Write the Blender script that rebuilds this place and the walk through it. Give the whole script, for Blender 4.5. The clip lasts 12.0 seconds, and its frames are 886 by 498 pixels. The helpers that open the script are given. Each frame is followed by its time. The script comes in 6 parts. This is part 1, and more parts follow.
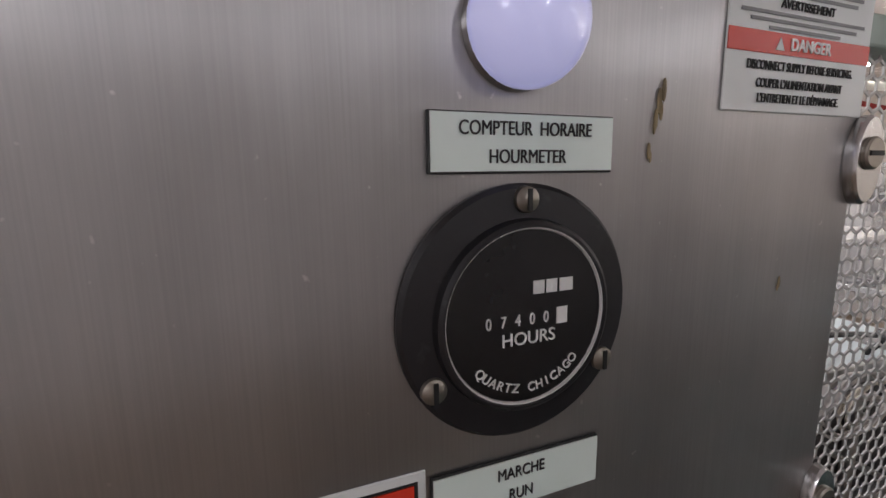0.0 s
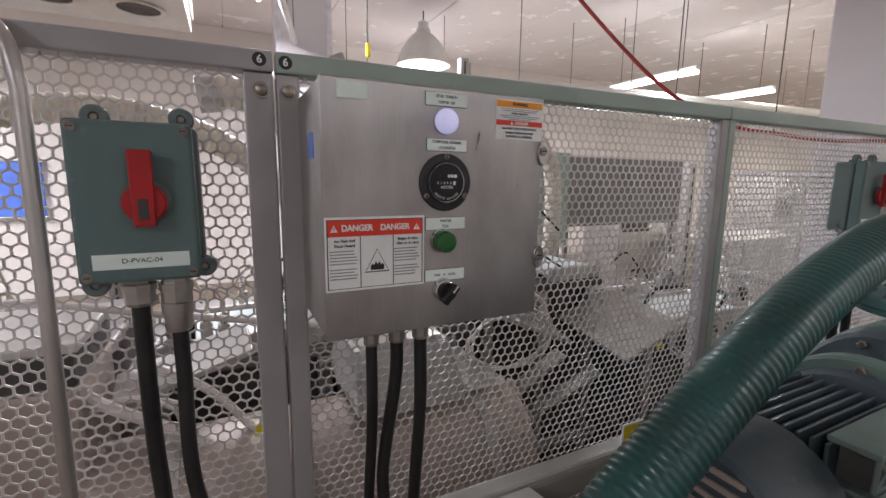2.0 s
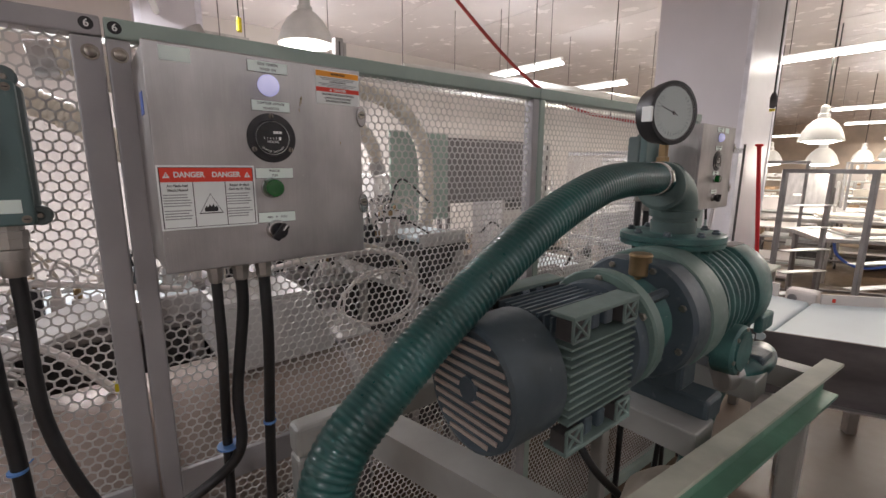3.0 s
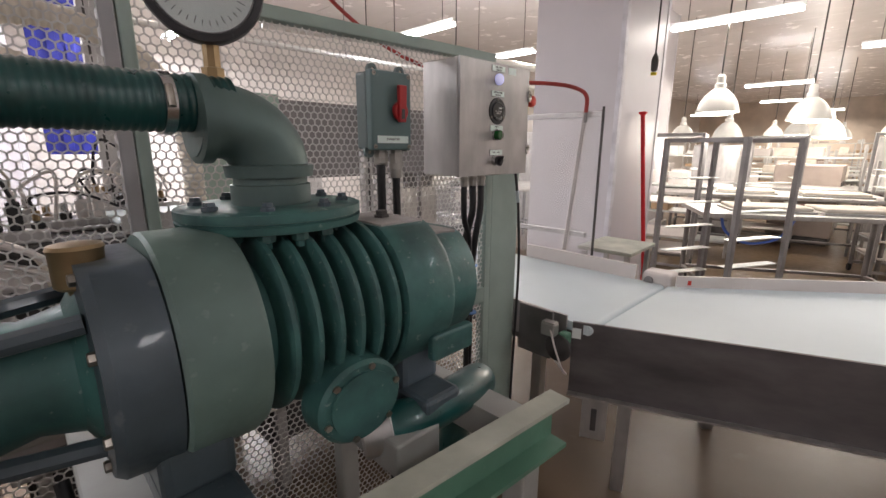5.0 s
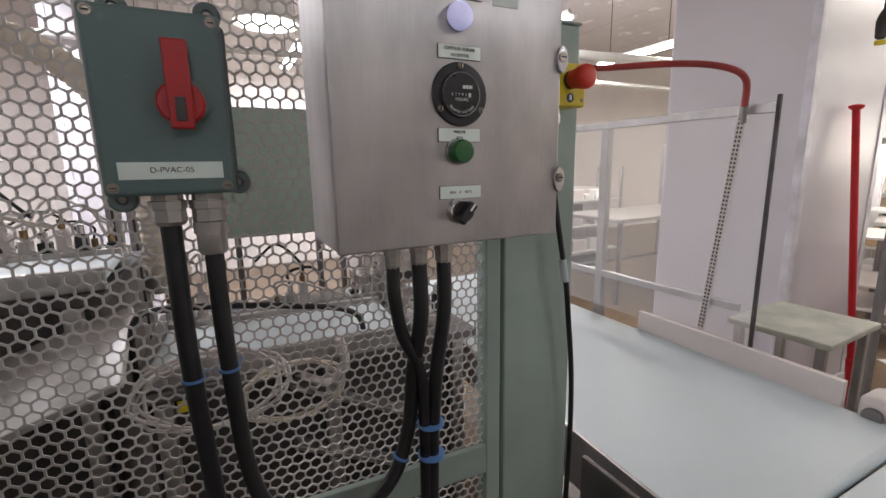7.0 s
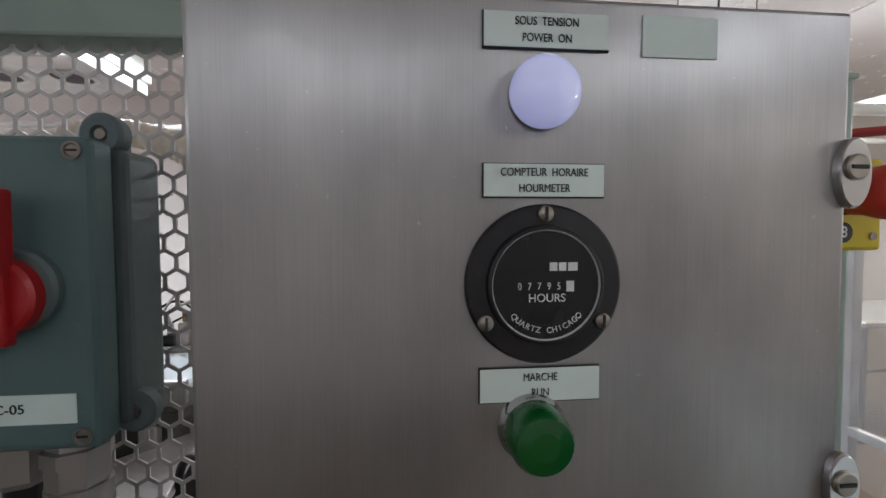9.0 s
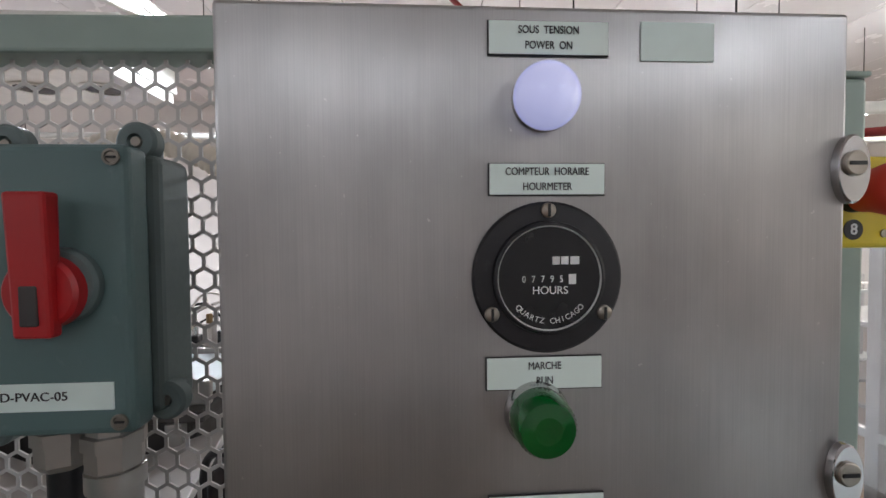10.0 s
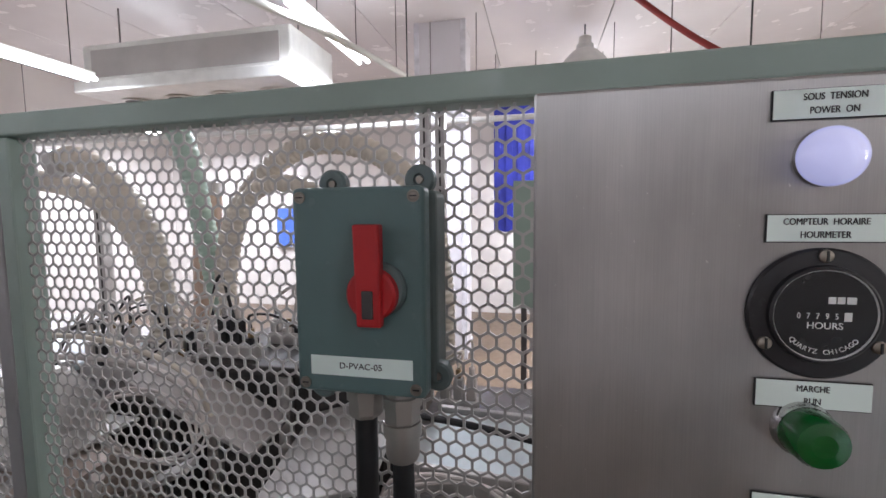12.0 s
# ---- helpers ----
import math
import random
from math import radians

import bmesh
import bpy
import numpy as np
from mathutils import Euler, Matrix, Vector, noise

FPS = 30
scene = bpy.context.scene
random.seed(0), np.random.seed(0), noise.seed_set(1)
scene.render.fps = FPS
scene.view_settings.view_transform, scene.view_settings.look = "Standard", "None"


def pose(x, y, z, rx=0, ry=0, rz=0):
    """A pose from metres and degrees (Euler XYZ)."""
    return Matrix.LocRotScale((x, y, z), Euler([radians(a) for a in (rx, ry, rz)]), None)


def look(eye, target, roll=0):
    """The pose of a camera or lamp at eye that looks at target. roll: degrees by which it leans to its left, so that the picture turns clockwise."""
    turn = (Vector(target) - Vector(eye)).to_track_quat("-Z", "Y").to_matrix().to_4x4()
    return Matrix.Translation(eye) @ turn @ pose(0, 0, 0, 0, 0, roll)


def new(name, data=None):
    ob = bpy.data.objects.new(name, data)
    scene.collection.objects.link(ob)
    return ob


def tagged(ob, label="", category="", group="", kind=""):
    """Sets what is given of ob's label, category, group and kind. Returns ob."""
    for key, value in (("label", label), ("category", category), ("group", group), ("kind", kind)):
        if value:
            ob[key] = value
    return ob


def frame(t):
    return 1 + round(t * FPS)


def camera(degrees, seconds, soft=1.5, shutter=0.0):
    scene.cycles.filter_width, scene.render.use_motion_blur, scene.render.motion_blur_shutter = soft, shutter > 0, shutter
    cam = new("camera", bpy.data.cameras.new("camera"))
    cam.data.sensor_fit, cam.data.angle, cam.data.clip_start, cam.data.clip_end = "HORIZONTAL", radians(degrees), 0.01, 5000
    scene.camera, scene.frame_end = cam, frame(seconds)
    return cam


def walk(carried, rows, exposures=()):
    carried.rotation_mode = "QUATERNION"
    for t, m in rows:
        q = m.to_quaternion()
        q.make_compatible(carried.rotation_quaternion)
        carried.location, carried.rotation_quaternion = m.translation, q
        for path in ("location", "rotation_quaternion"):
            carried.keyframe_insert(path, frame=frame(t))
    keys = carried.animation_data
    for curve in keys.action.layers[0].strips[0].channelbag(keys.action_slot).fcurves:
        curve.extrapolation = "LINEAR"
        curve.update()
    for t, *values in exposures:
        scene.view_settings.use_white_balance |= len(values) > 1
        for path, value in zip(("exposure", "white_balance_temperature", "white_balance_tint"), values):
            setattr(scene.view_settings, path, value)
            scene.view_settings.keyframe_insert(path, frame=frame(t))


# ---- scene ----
cam = camera(90.8, 12.0)
PATH = [
    (0, (0.01, -0.109, 1.598), (0.726, 1.73, 1.273), -0.9),
    (0.5, (0.002, -0.131, 1.604), (0.726, 1.704, 1.28), -0.8),
    (1, (-0.036, -0.246, 1.596), (0.628, 1.613, 1.276), -0.1),
    (1.5, (-0.098, -0.414, 1.577), (0.602, 1.432, 1.26), 0.3),
    (2, (-0.187, -0.532, 1.562), (0.684, 1.241, 1.248), 0.7),
    (2.5, (-0.248, -0.633, 1.542), (0.852, 1.004, 1.209), 0.5),
    (3, (-0.16, -0.731, 1.515), (1.072, 0.8, 1.144), 0.3),
    (3.5, (0.004, -0.835, 1.484), (1.329, 0.598, 1.05), 0.3),
    (3.7, (0.072, -0.868, 1.475), (1.445, 0.515, 1.025), 0.6),
    (5.3, (0.888, -0.892, 1.435), (2.252, 0.498, 0.981), -0.0),
    (5.5, (0.999, -0.884, 1.438), (2.32, 0.546, 0.982), -0.2),
    (6, (1.19, -0.806, 1.433), (2.421, 0.708, 0.991), -0.2),
    (6.5, (1.373, -0.665, 1.454), (2.468, 0.955, 1.033), -0.5),
    (6.7, (1.429, -0.612, 1.453), (2.445, 1.061, 1.042), -0.7),
    (8.3, (1.717, -0.278, 1.532), (2.023, 1.691, 1.362), -1.0),
    (8.5, (1.713, -0.262, 1.549), (1.998, 1.713, 1.403), -0.8),
    (9, (1.714, -0.24, 1.568), (1.916, 1.748, 1.481), -0.2),
    (9.5, (1.72, -0.235, 1.568), (1.883, 1.758, 1.5), -0.2),
    (10, (1.717, -0.254, 1.564), (1.84, 1.741, 1.498), -0.5),
    (10.5, (1.7, -0.318, 1.517), (1.713, 1.681, 1.44), -1.1),
    (11, (1.703, -0.403, 1.466), (1.569, 1.589, 1.345), -1.7),
    (11.5, (1.684, -0.416, 1.497), (1.419, 1.559, 1.332), -1.7),
    (12, (1.624, -0.326, 1.602), (1.199, 1.621, 1.438), -0.6),
]
LOOK = [(0, 0.16, 6300, 8), (0.5, 0.34, 6300, 6), (1, 0.62, 6150, 7), (1.5, 0.34, 6300, 9), (2, 0.20, 6400, 8), (3, 0.18, 6550, 8), (3.7, 0.16, 6600, 8), (5.3, 0.34, 6550, 8),
        (6.7, 0.22, 6500, 8), (8.3, -0.18, 6000, 2), (9, -0.02, 6000, 2), (9.5, 0.13, 6000, 2), (10.5, 0.38, 6150, 5), (11.2, 0.40, 6300, 8), (12, 0.36, 6000, 7)]
walk(cam, [(t, look(eye, target, roll)) for t, eye, target, roll in PATH], LOOK)


# ---- world and lamps ----
world = bpy.data.worlds.new("hall_air")
world.use_nodes = True
world.node_tree.nodes["Background"].inputs[0].default_value = (1.0, 0.95, 0.93, 1)
world.node_tree.nodes["Background"].inputs[1].default_value = 0.02
scene.world = world
TUBE_WATTS = 36.0
PENDANT_WATTS = 30.0


# ---- materials ----
def material(name, base, rough=0.5, metal=0.0, vary=0.12, scale=8.0, bump=0.0, bump_scale=60.0, stretch=(1, 1, 1), dark=None, spots=0.0, emit=0.0, emit_col=None, alpha=1.0, trans=0.0, coat=0.0, aniso=0.0, rvary=0.12, grain=0.0):
    m = bpy.data.materials.new(name)
    m.use_nodes = True
    nt = m.node_tree
    b = nt.nodes["Principled BSDF"]
    link = nt.links.new
    tc = nt.nodes.new("ShaderNodeTexCoord")
    mp = nt.nodes.new("ShaderNodeMapping")
    mp.inputs["Scale"].default_value = stretch
    link(tc.outputs["Object"], mp.inputs[0])
    n1 = nt.nodes.new("ShaderNodeTexNoise")
    n1.inputs["Scale"].default_value, n1.inputs["Detail"].default_value = scale, 6
    link(mp.outputs[0], n1.inputs[0])
    ramp = nt.nodes.new("ShaderNodeValToRGB")
    lo = dark if dark else tuple(c * (1 - vary * 2) for c in base)
    hi = tuple(min(1, c * (1 + vary)) for c in base)
    ramp.color_ramp.elements[0].position, ramp.color_ramp.elements[1].position = 0.3, 0.68
    ramp.color_ramp.elements[0].color, ramp.color_ramp.elements[1].color = (*lo, 1), (*hi, 1)
    link(n1.outputs[0], ramp.inputs[0])
    col = ramp.outputs[0]
    if spots > 0:
        n3 = nt.nodes.new("ShaderNodeTexNoise")
        n3.inputs["Scale"].default_value, n3.inputs["Detail"].default_value = scale * 9, 3
        link(mp.outputs[0], n3.inputs[0])
        r3 = nt.nodes.new("ShaderNodeValToRGB")
        r3.color_ramp.elements[0].position, r3.color_ramp.elements[1].position = 0.66, 0.74
        r3.color_ramp.elements[0].color, r3.color_ramp.elements[1].color = (0, 0, 0, 1), (spots, spots, spots, 1)
        link(n3.outputs[0], r3.inputs[0])
        mx = nt.nodes.new("ShaderNodeMixRGB")
        mx.inputs[2].default_value = (*[min(1, 0.35 + 0.5 * c) for c in base], 1)
        link(r3.outputs[0], mx.inputs[0])
        link(col, mx.inputs[1])
        col = mx.outputs[0]
    if grain > 0:
        mg = nt.nodes.new("ShaderNodeMapping")
        mg.inputs["Scale"].default_value = (1400, 1400, 14)
        link(tc.outputs["Object"], mg.inputs[0])
        ng = nt.nodes.new("ShaderNodeTexNoise")
        ng.inputs["Scale"].default_value, ng.inputs["Detail"].default_value = 1.0, 3
        link(mg.outputs[0], ng.inputs[0])
        nd = nt.nodes.new("ShaderNodeTexNoise")
        nd.inputs["Scale"].default_value, nd.inputs["Detail"].default_value = 260.0, 2
        link(tc.outputs["Object"], nd.inputs[0])
        rd = nt.nodes.new("ShaderNodeValToRGB")
        rd.color_ramp.elements[0].position, rd.color_ramp.elements[1].position = 0.715, 0.79
        link(nd.outputs[0], rd.inputs[0])
        rg = nt.nodes.new("ShaderNodeMapRange")
        rg.inputs[1].default_value, rg.inputs[2].default_value = 0.3, 0.7
        rg.inputs[3].default_value, rg.inputs[4].default_value = 1 - grain, 1 + grain
        link(ng.outputs[0], rg.inputs[0])
        mm = nt.nodes.new("ShaderNodeMixRGB")
        mm.blend_type = "MULTIPLY"
        mm.inputs[0].default_value = 1.0
        link(col, mm.inputs[1])
        link(rg.outputs[0], mm.inputs[2])
        ms = nt.nodes.new("ShaderNodeMixRGB")
        ms.inputs[2].default_value = (0.62, 0.60, 0.58, 1)
        link(rd.outputs[0], ms.inputs[0])
        link(mm.outputs[0], ms.inputs[1])
        col = ms.outputs[0]
    link(col, b.inputs["Base Color"])
    n2 = nt.nodes.new("ShaderNodeTexNoise")
    n2.inputs["Scale"].default_value, n2.inputs["Detail"].default_value = bump_scale, 4
    link(mp.outputs[0], n2.inputs[0])
    rr = nt.nodes.new("ShaderNodeMapRange")
    rr.inputs[3].default_value, rr.inputs[4].default_value = max(0.03, rough - rvary), min(1, rough + rvary)
    link(n2.outputs[0], rr.inputs[0])
    link(rr.outputs[0], b.inputs["Roughness"])
    if bump > 0:
        bp = nt.nodes.new("ShaderNodeBump")
        bp.inputs["Strength"].default_value, bp.inputs["Distance"].default_value = bump, 0.002
        link(n2.outputs[0], bp.inputs["Height"])
        link(bp.outputs[0], b.inputs["Normal"])
    b.inputs["Metallic"].default_value = metal
    b.inputs["Transmission Weight"].default_value = trans
    b.inputs["Alpha"].default_value = alpha
    b.inputs["Coat Weight"].default_value = coat
    b.inputs["Anisotropic"].default_value = aniso
    if emit:
        b.inputs["Emission Color"].default_value = (*(emit_col or base), 1)
        b.inputs["Emission Strength"].default_value = emit
    return m


STEEL = material("brushed_stainless", (0.46, 0.448, 0.440), 0.38, 0.86, 0.13, 13.0, 0.0, 22, (1, 1, 0.55), aniso=0.85, rvary=0.12, grain=0.050)
STEEL_ROUGH = material("stainless_worn", (0.50, 0.485, 0.47), 0.42, 0.85, 0.10, 6, 0.12, 70, (3, 3, 1))
STEEL_PALE = material("stainless_bright", (0.66, 0.68, 0.66), 0.35, 0.55, 0.06, 6, 0.05, 60)
SIDE_PLATE = material("dark_side_plate", (0.15, 0.138, 0.14), 0.5, 0.55, 0.2, 3, 0.08, 40, (1, 1, 3))
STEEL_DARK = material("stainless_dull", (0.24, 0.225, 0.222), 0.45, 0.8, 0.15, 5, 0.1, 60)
FENCE_GREEN = material("greenish_grey_enamel", (0.31, 0.385, 0.34), 0.50, 0.10, 0.06, 7, 0.06, 120, coat=0.05)
FENCE_GREY = material("grey_enamel", (0.35, 0.338, 0.342), 0.48, 0.2, 0.06, 7, 0.06, 120, coat=0.05)
MESH_METAL = material("perforated_zinc", (0.57, 0.555, 0.535), 0.45, 0.20, 0.10, 5, 0.0, 60)
SWITCH_GREY = material("switch_grey_green_plastic", (0.108, 0.172, 0.170), 0.45, 0.0, 0.06, 9, 0.08, 260, spots=0.08)
SWITCH_EDGE = material("switch_cast_body", (0.135, 0.175, 0.172), 0.5, 0.1, 0.08, 9, 0.08, 200)
RED = material("red_plastic", (0.42, 0.012, 0.015), 0.35, 0, 0.08, 12, 0.05, 200)
RED_MUSH = material("red_button", (0.62, 0.04, 0.02), 0.42, 0, 0.08, 12, 0.03, 200)
YELLOW = material("yellow_plastic", (0.72, 0.58, 0.02), 0.42, 0, 0.06, 12, 0.05, 200)
BLACK = material("black_plastic", (0.012, 0.011, 0.013), 0.42, 0, 0.2, 20, 0.10, 180, spots=0.05)
FACE_BLACK = material("black_dial_face", (0.008, 0.008, 0.009), 0.25, 0, 0.2, 14, 0.0, 60, spots=0.04)
RUBBER = material("black_cable_sheath", (0.014, 0.014, 0.015), 0.42, 0, 0.2, 25, 0.06, 150)
WHITE_PRINT = material("white_print", (0.78, 0.78, 0.76), 0.6, 0, 0.05, 20)
BLACK_PRINT = material("black_print", (0.015, 0.015, 0.015), 0.6, 0, 0.05, 20)
GREY_PRINT = material("grey_print", (0.30, 0.31, 0.31), 0.6, 0, 0.1, 60)
LABEL = material("engraved_white_label", (0.80, 0.90, 0.84), 0.40, 0, 0.03, 12)
LABEL_EDGE = material("label_dark_core", (0.02, 0.02, 0.02), 0.5)
BLANK = material("blank_sticker", (0.75, 0.86, 0.81), 0.5, 0, 0.04, 20)
STICKER = material("white_sticker", (0.80, 0.83, 0.81), 0.42, 0, 0.03, 14)
DANGER_RED = material("danger_red_print", (0.72, 0.045, 0.02), 0.4, 0, 0.04, 18)
WARN_ORANGE = material("warning_orange_print", (0.85, 0.34, 0.02), 0.4, 0, 0.04, 18)
LENS_WHITE = material("lit_white_lens", (0.72, 0.72, 0.86), 0.18, 0, 0.03, 9, emit=0.34, emit_col=(0.55, 0.55, 1.0), coat=0.5)
LENS_GREEN = material("green_lens", (0.004, 0.11, 0.015), 0.14, 0, 0.12, 14, coat=0.6, bump=0.15, bump_scale=200)
CHROME = material("chrome_plating", (0.58, 0.57, 0.57), 0.20, 1.0, 0.06, 10)
SCREW = material("dull_screw_metal", (0.32, 0.29, 0.25), 0.35, 0.9, 0.15, 60)
GLAND = material("nickel_gland", (0.42, 0.40, 0.37), 0.38, 0.75, 0.10, 15)
TIE = material("blue_cable_tie", (0.10, 0.24, 0.55), 0.45)
TANK = material("chalky_tank_paint", (0.50, 0.44, 0.36), 0.6, 0, 0.12, 9, 0.15, 50)
TAPE = material("grey_tape", (0.42, 0.48, 0.50), 0.5)
PUMP = material("pump_green_paint", (0.044, 0.128, 0.116), 0.50, 0.1, 0.26, 11, 0.34, 60, spots=0.36, dark=(0.018, 0.050, 0.050), coat=0.10)
PUMP_RIM = material("pump_pale_rim", (0.135, 0.205, 0.182), 0.52, 0.1, 0.16, 7, 0.15, 70, spots=0.12)
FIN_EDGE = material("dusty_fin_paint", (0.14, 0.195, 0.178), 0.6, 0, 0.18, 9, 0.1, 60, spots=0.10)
DUSTY_LIT = material("dusty_lit_top", (0.32, 0.30, 0.285), 0.75, 0, 0.2, 14, 0.2, 60)
PUMP_GREY = material("pump_grey_green_paint", (0.068, 0.092, 0.112), 0.45, 0.1, 0.16, 6, 0.18, 70, spots=0.10, dark=(0.030, 0.044, 0.050), coat=0.1)
ELBOW = material("galvanised_elbow_paint", (0.10, 0.15, 0.14), 0.48, 0.25, 0.14, 7, 0.2, 60)
HOSE = material("green_suction_hose", (0.010, 0.074, 0.070), 0.32, 0, 0.22, 9, 0.08, 90, spots=0.12, coat=0.30)
BRASS = material("brass_oil_cup", (0.30, 0.21, 0.11), 0.4, 0.7, 0.12, 15)
CREAM = material("pale_cream", (0.42, 0.43, 0.36), 0.55, 0, 0.14, 9, 0.1, 60)
STAND = material("stand_grey_paint", (0.33, 0.33, 0.31), 0.42, 0.2, 0.10, 6, 0.1, 60)
STAND_GREEN = material("stand_green_paint", (0.11, 0.235, 0.165), 0.40, 0.15, 0.14, 6, 0.1, 60, spots=0.08)
BELT = material("white_conveyor_belt", (0.59, 0.665, 0.685), 0.5, 0, 0.03, 2, 0.06, 300)
GUARD = material("guard_white_plastic", (0.62, 0.57, 0.54), 0.45, 0, 0.05, 3)
FLOOR = material("tan_epoxy_floor", (0.130, 0.086, 0.052), 0.36, 0, 0.08, 0.8, 0.12, 14, spots=0.06)
CEIL = material("ceiling_panel_white", (0.82, 0.78, 0.79), 0.24, 0, 0.03, 1.1, 0.03, 4)
SOUTH_REFLECTED = material("unseen_wall_for_reflections", (0.54, 0.51, 0.50), 0.45, 0, 0.10, 1.0, 0.05, 8)
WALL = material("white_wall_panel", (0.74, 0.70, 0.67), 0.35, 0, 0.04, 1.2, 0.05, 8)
# far wall's warm tone stands in for the hall's bright warm haze
WALL_WARM_HAZE = material("warm_haze_wall_panel", (0.62, 0.52, 0.43), 0.4, 0, 0.10, 1.6, 0.05, 8)
COLUMN = material("white_column_cladding", (0.67, 0.645, 0.68), 0.38, 0, 0.03, 1.5, 0.05, 10)
TRIM_WHITE = material("white_plastic_trim", (0.74, 0.73, 0.78), 0.4)
SHADE_WHITE = material("lamp_shade_enamel", (0.66, 0.66, 0.63), 0.35, 0, 0.05, 8)
GLOW = material("lamp_glow", (1, 1, 1), 0.5, emit=9.0, emit_col=(1.0, 0.95, 0.93))
TUBE_GLOW = material("tube_glow", (1, 1, 1), 0.5, emit=13.0, emit_col=(1.0, 0.97, 0.99))
RACK_GREY = material("rack_grey_steel", (0.30, 0.29, 0.29), 0.45, 0.5, 0.12, 6, 0.05, 60)
RED_HOSE = material("red_air_hose", (0.34, 0.035, 0.03), 0.4, 0, 0.08, 12)
RED_POLE = material("red_pole_paint", (0.70, 0.02, 0.03), 0.4, 0, 0.05, 8)
BLUE = material("blue_curtain", (0.03, 0.04, 0.36), 0.5, 0, 0.2, 4)
BLUE_PART = material("blue_plastic", (0.10, 0.20, 0.70), 0.4, 0, 0.1, 10)
MACHINE_GREY = material("machine_grey_panel", (0.48, 0.465, 0.45), 0.42, 0.35, 0.06, 3)
PANEL_GREY = material("dull_grey_panel", (0.25, 0.232, 0.23), 0.5, 0.2, 0.08, 3)
MACHINE_TAN = material("machine_tan_panel", (0.40, 0.33, 0.29), 0.45, 0.2, 0.1, 3)
# near-black for dark parts, and for shade in recesses, slots and hollows
DARK_AND_SHADE = material("dark_parts_and_shade", (0.075, 0.068, 0.066), 0.6, 0.2, 0.3, 9)
CLEAR_HOSE = material("cream_reinforced_hose", (0.62, 0.56, 0.47), 0.35, 0, 0.08, 10)
GREEN_PANEL = material("pale_green_panel", (0.36, 0.46, 0.39), 0.45, 0.1, 0.06, 3)
GREEN_HOSE_PALE = material("pale_green_hose", (0.42, 0.55, 0.46), 0.35, 0, 0.08, 10)
TAN_PIPE = material("tan_pipe", (0.50, 0.36, 0.28), 0.45, 0, 0.1, 6)
DOUGH = material("floured_cloth", (0.70, 0.64, 0.56), 0.8, 0, 0.08, 10)
PLEXI = material("clear_guard", (0.93, 0.92, 0.92), 0.08, 0, 0.0, 1, alpha=0.16)
GLASS = material("dial_glass", (1, 1, 1), 0.06, 0, 0.0, 1, alpha=0.10)
DIAL = material("gauge_dial_white", (0.46, 0.53, 0.51), 0.5, 0, 0.04, 10)
RUST = material("rust_stain", (0.30, 0.235, 0.13), 0.7, 0, 0.3, 90)
CARD = material("cardboard", (0.45, 0.30, 0.18), 0.8, 0, 0.1, 8)


# ---- building helpers ----
def thing(name, at, label, category, group="", kind="", turn=0.0):
    ob = new(name)
    ob.location, ob.rotation_euler = at, (0, 0, radians(turn))
    ob.empty_display_size = 0.05
    return tagged(ob, label, category, group, kind)


def mesh_from(name, bm, mat, smooth=35):
    me = bpy.data.meshes.new(name)
    bm.normal_update()
    if smooth:
        for e in bm.edges:
            e.smooth = len(e.link_faces) == 2 and e.calc_face_angle(0) < radians(smooth)
    bm.to_mesh(me)
    bm.free()
    me.materials.append(mat)
    return me


def part(name, bm, mat, parent, label="", smooth=35):
    ob = new(name, mesh_from(name, bm, mat, smooth))
    ob.parent = parent
    return tagged(ob, label)


def solo(name, bm, mat, label, category, group="", kind="", smooth=35):
    return tagged(new(name, mesh_from(name, bm, mat, smooth)), label, category, group, kind)


def box(lo, hi, bevel=0.0, segs=2, bm=None):
    """A box between two corners, with rounded edges."""
    one = bmesh.new()
    bmesh.ops.create_cube(one, size=1)
    for v in one.verts:
        v.co = Vector([(a + b) / 2 + c * (b - a) for a, b, c in zip(lo, hi, v.co)])
    if bevel:
        bmesh.ops.bevel(one, geom=one.edges[:], offset=bevel, segments=segs, affect="EDGES", profile=0.5)
    return one if bm is None else merge(bm, one)


def merge(bm, other):
    me = bpy.data.meshes.new("joined")
    other.to_mesh(me)
    other.free()
    bm.from_mesh(me)
    bpy.data.meshes.remove(me)
    return bm


def lathe(profile, at, axis, segs=32, bm=None):
    """A turned body: (distance along the axis, radius) from at."""
    bm = bm or bmesh.new()
    q = Vector(axis).normalized().to_track_quat("Z", "Y")
    rings = []
    for d, r in profile:
        if r < 1e-5:
            rings.append([bm.verts.new(Vector(at) + q @ Vector((0, 0, d)))])
        else:
            rings.append([bm.verts.new(Vector(at) + q @ Vector((r * math.cos(a), r * math.sin(a), d))) for a in (2 * math.pi * i / segs for i in range(segs))])
    for a, b in zip(rings, rings[1:]):
        for i in range(segs):
            j = (i + 1) % segs
            if len(a) == 1 and len(b) > 1:
                bm.faces.new((a[0], b[j], b[i]))
            elif len(b) == 1 and len(a) > 1:
                bm.faces.new((a[i], a[j], b[0]))
            elif len(a) > 1:
                bm.faces.new((a[i], a[j], b[j], b[i]))
    if len(rings[0]) > 1:
        bm.faces.new(list(reversed(rings[0])))
    if len(rings[-1]) > 1:
        bm.faces.new(rings[-1])
    for f in bm.faces:
        f.smooth = True
    bmesh.ops.recalc_face_normals(bm, faces=bm.faces[:])
    return bm


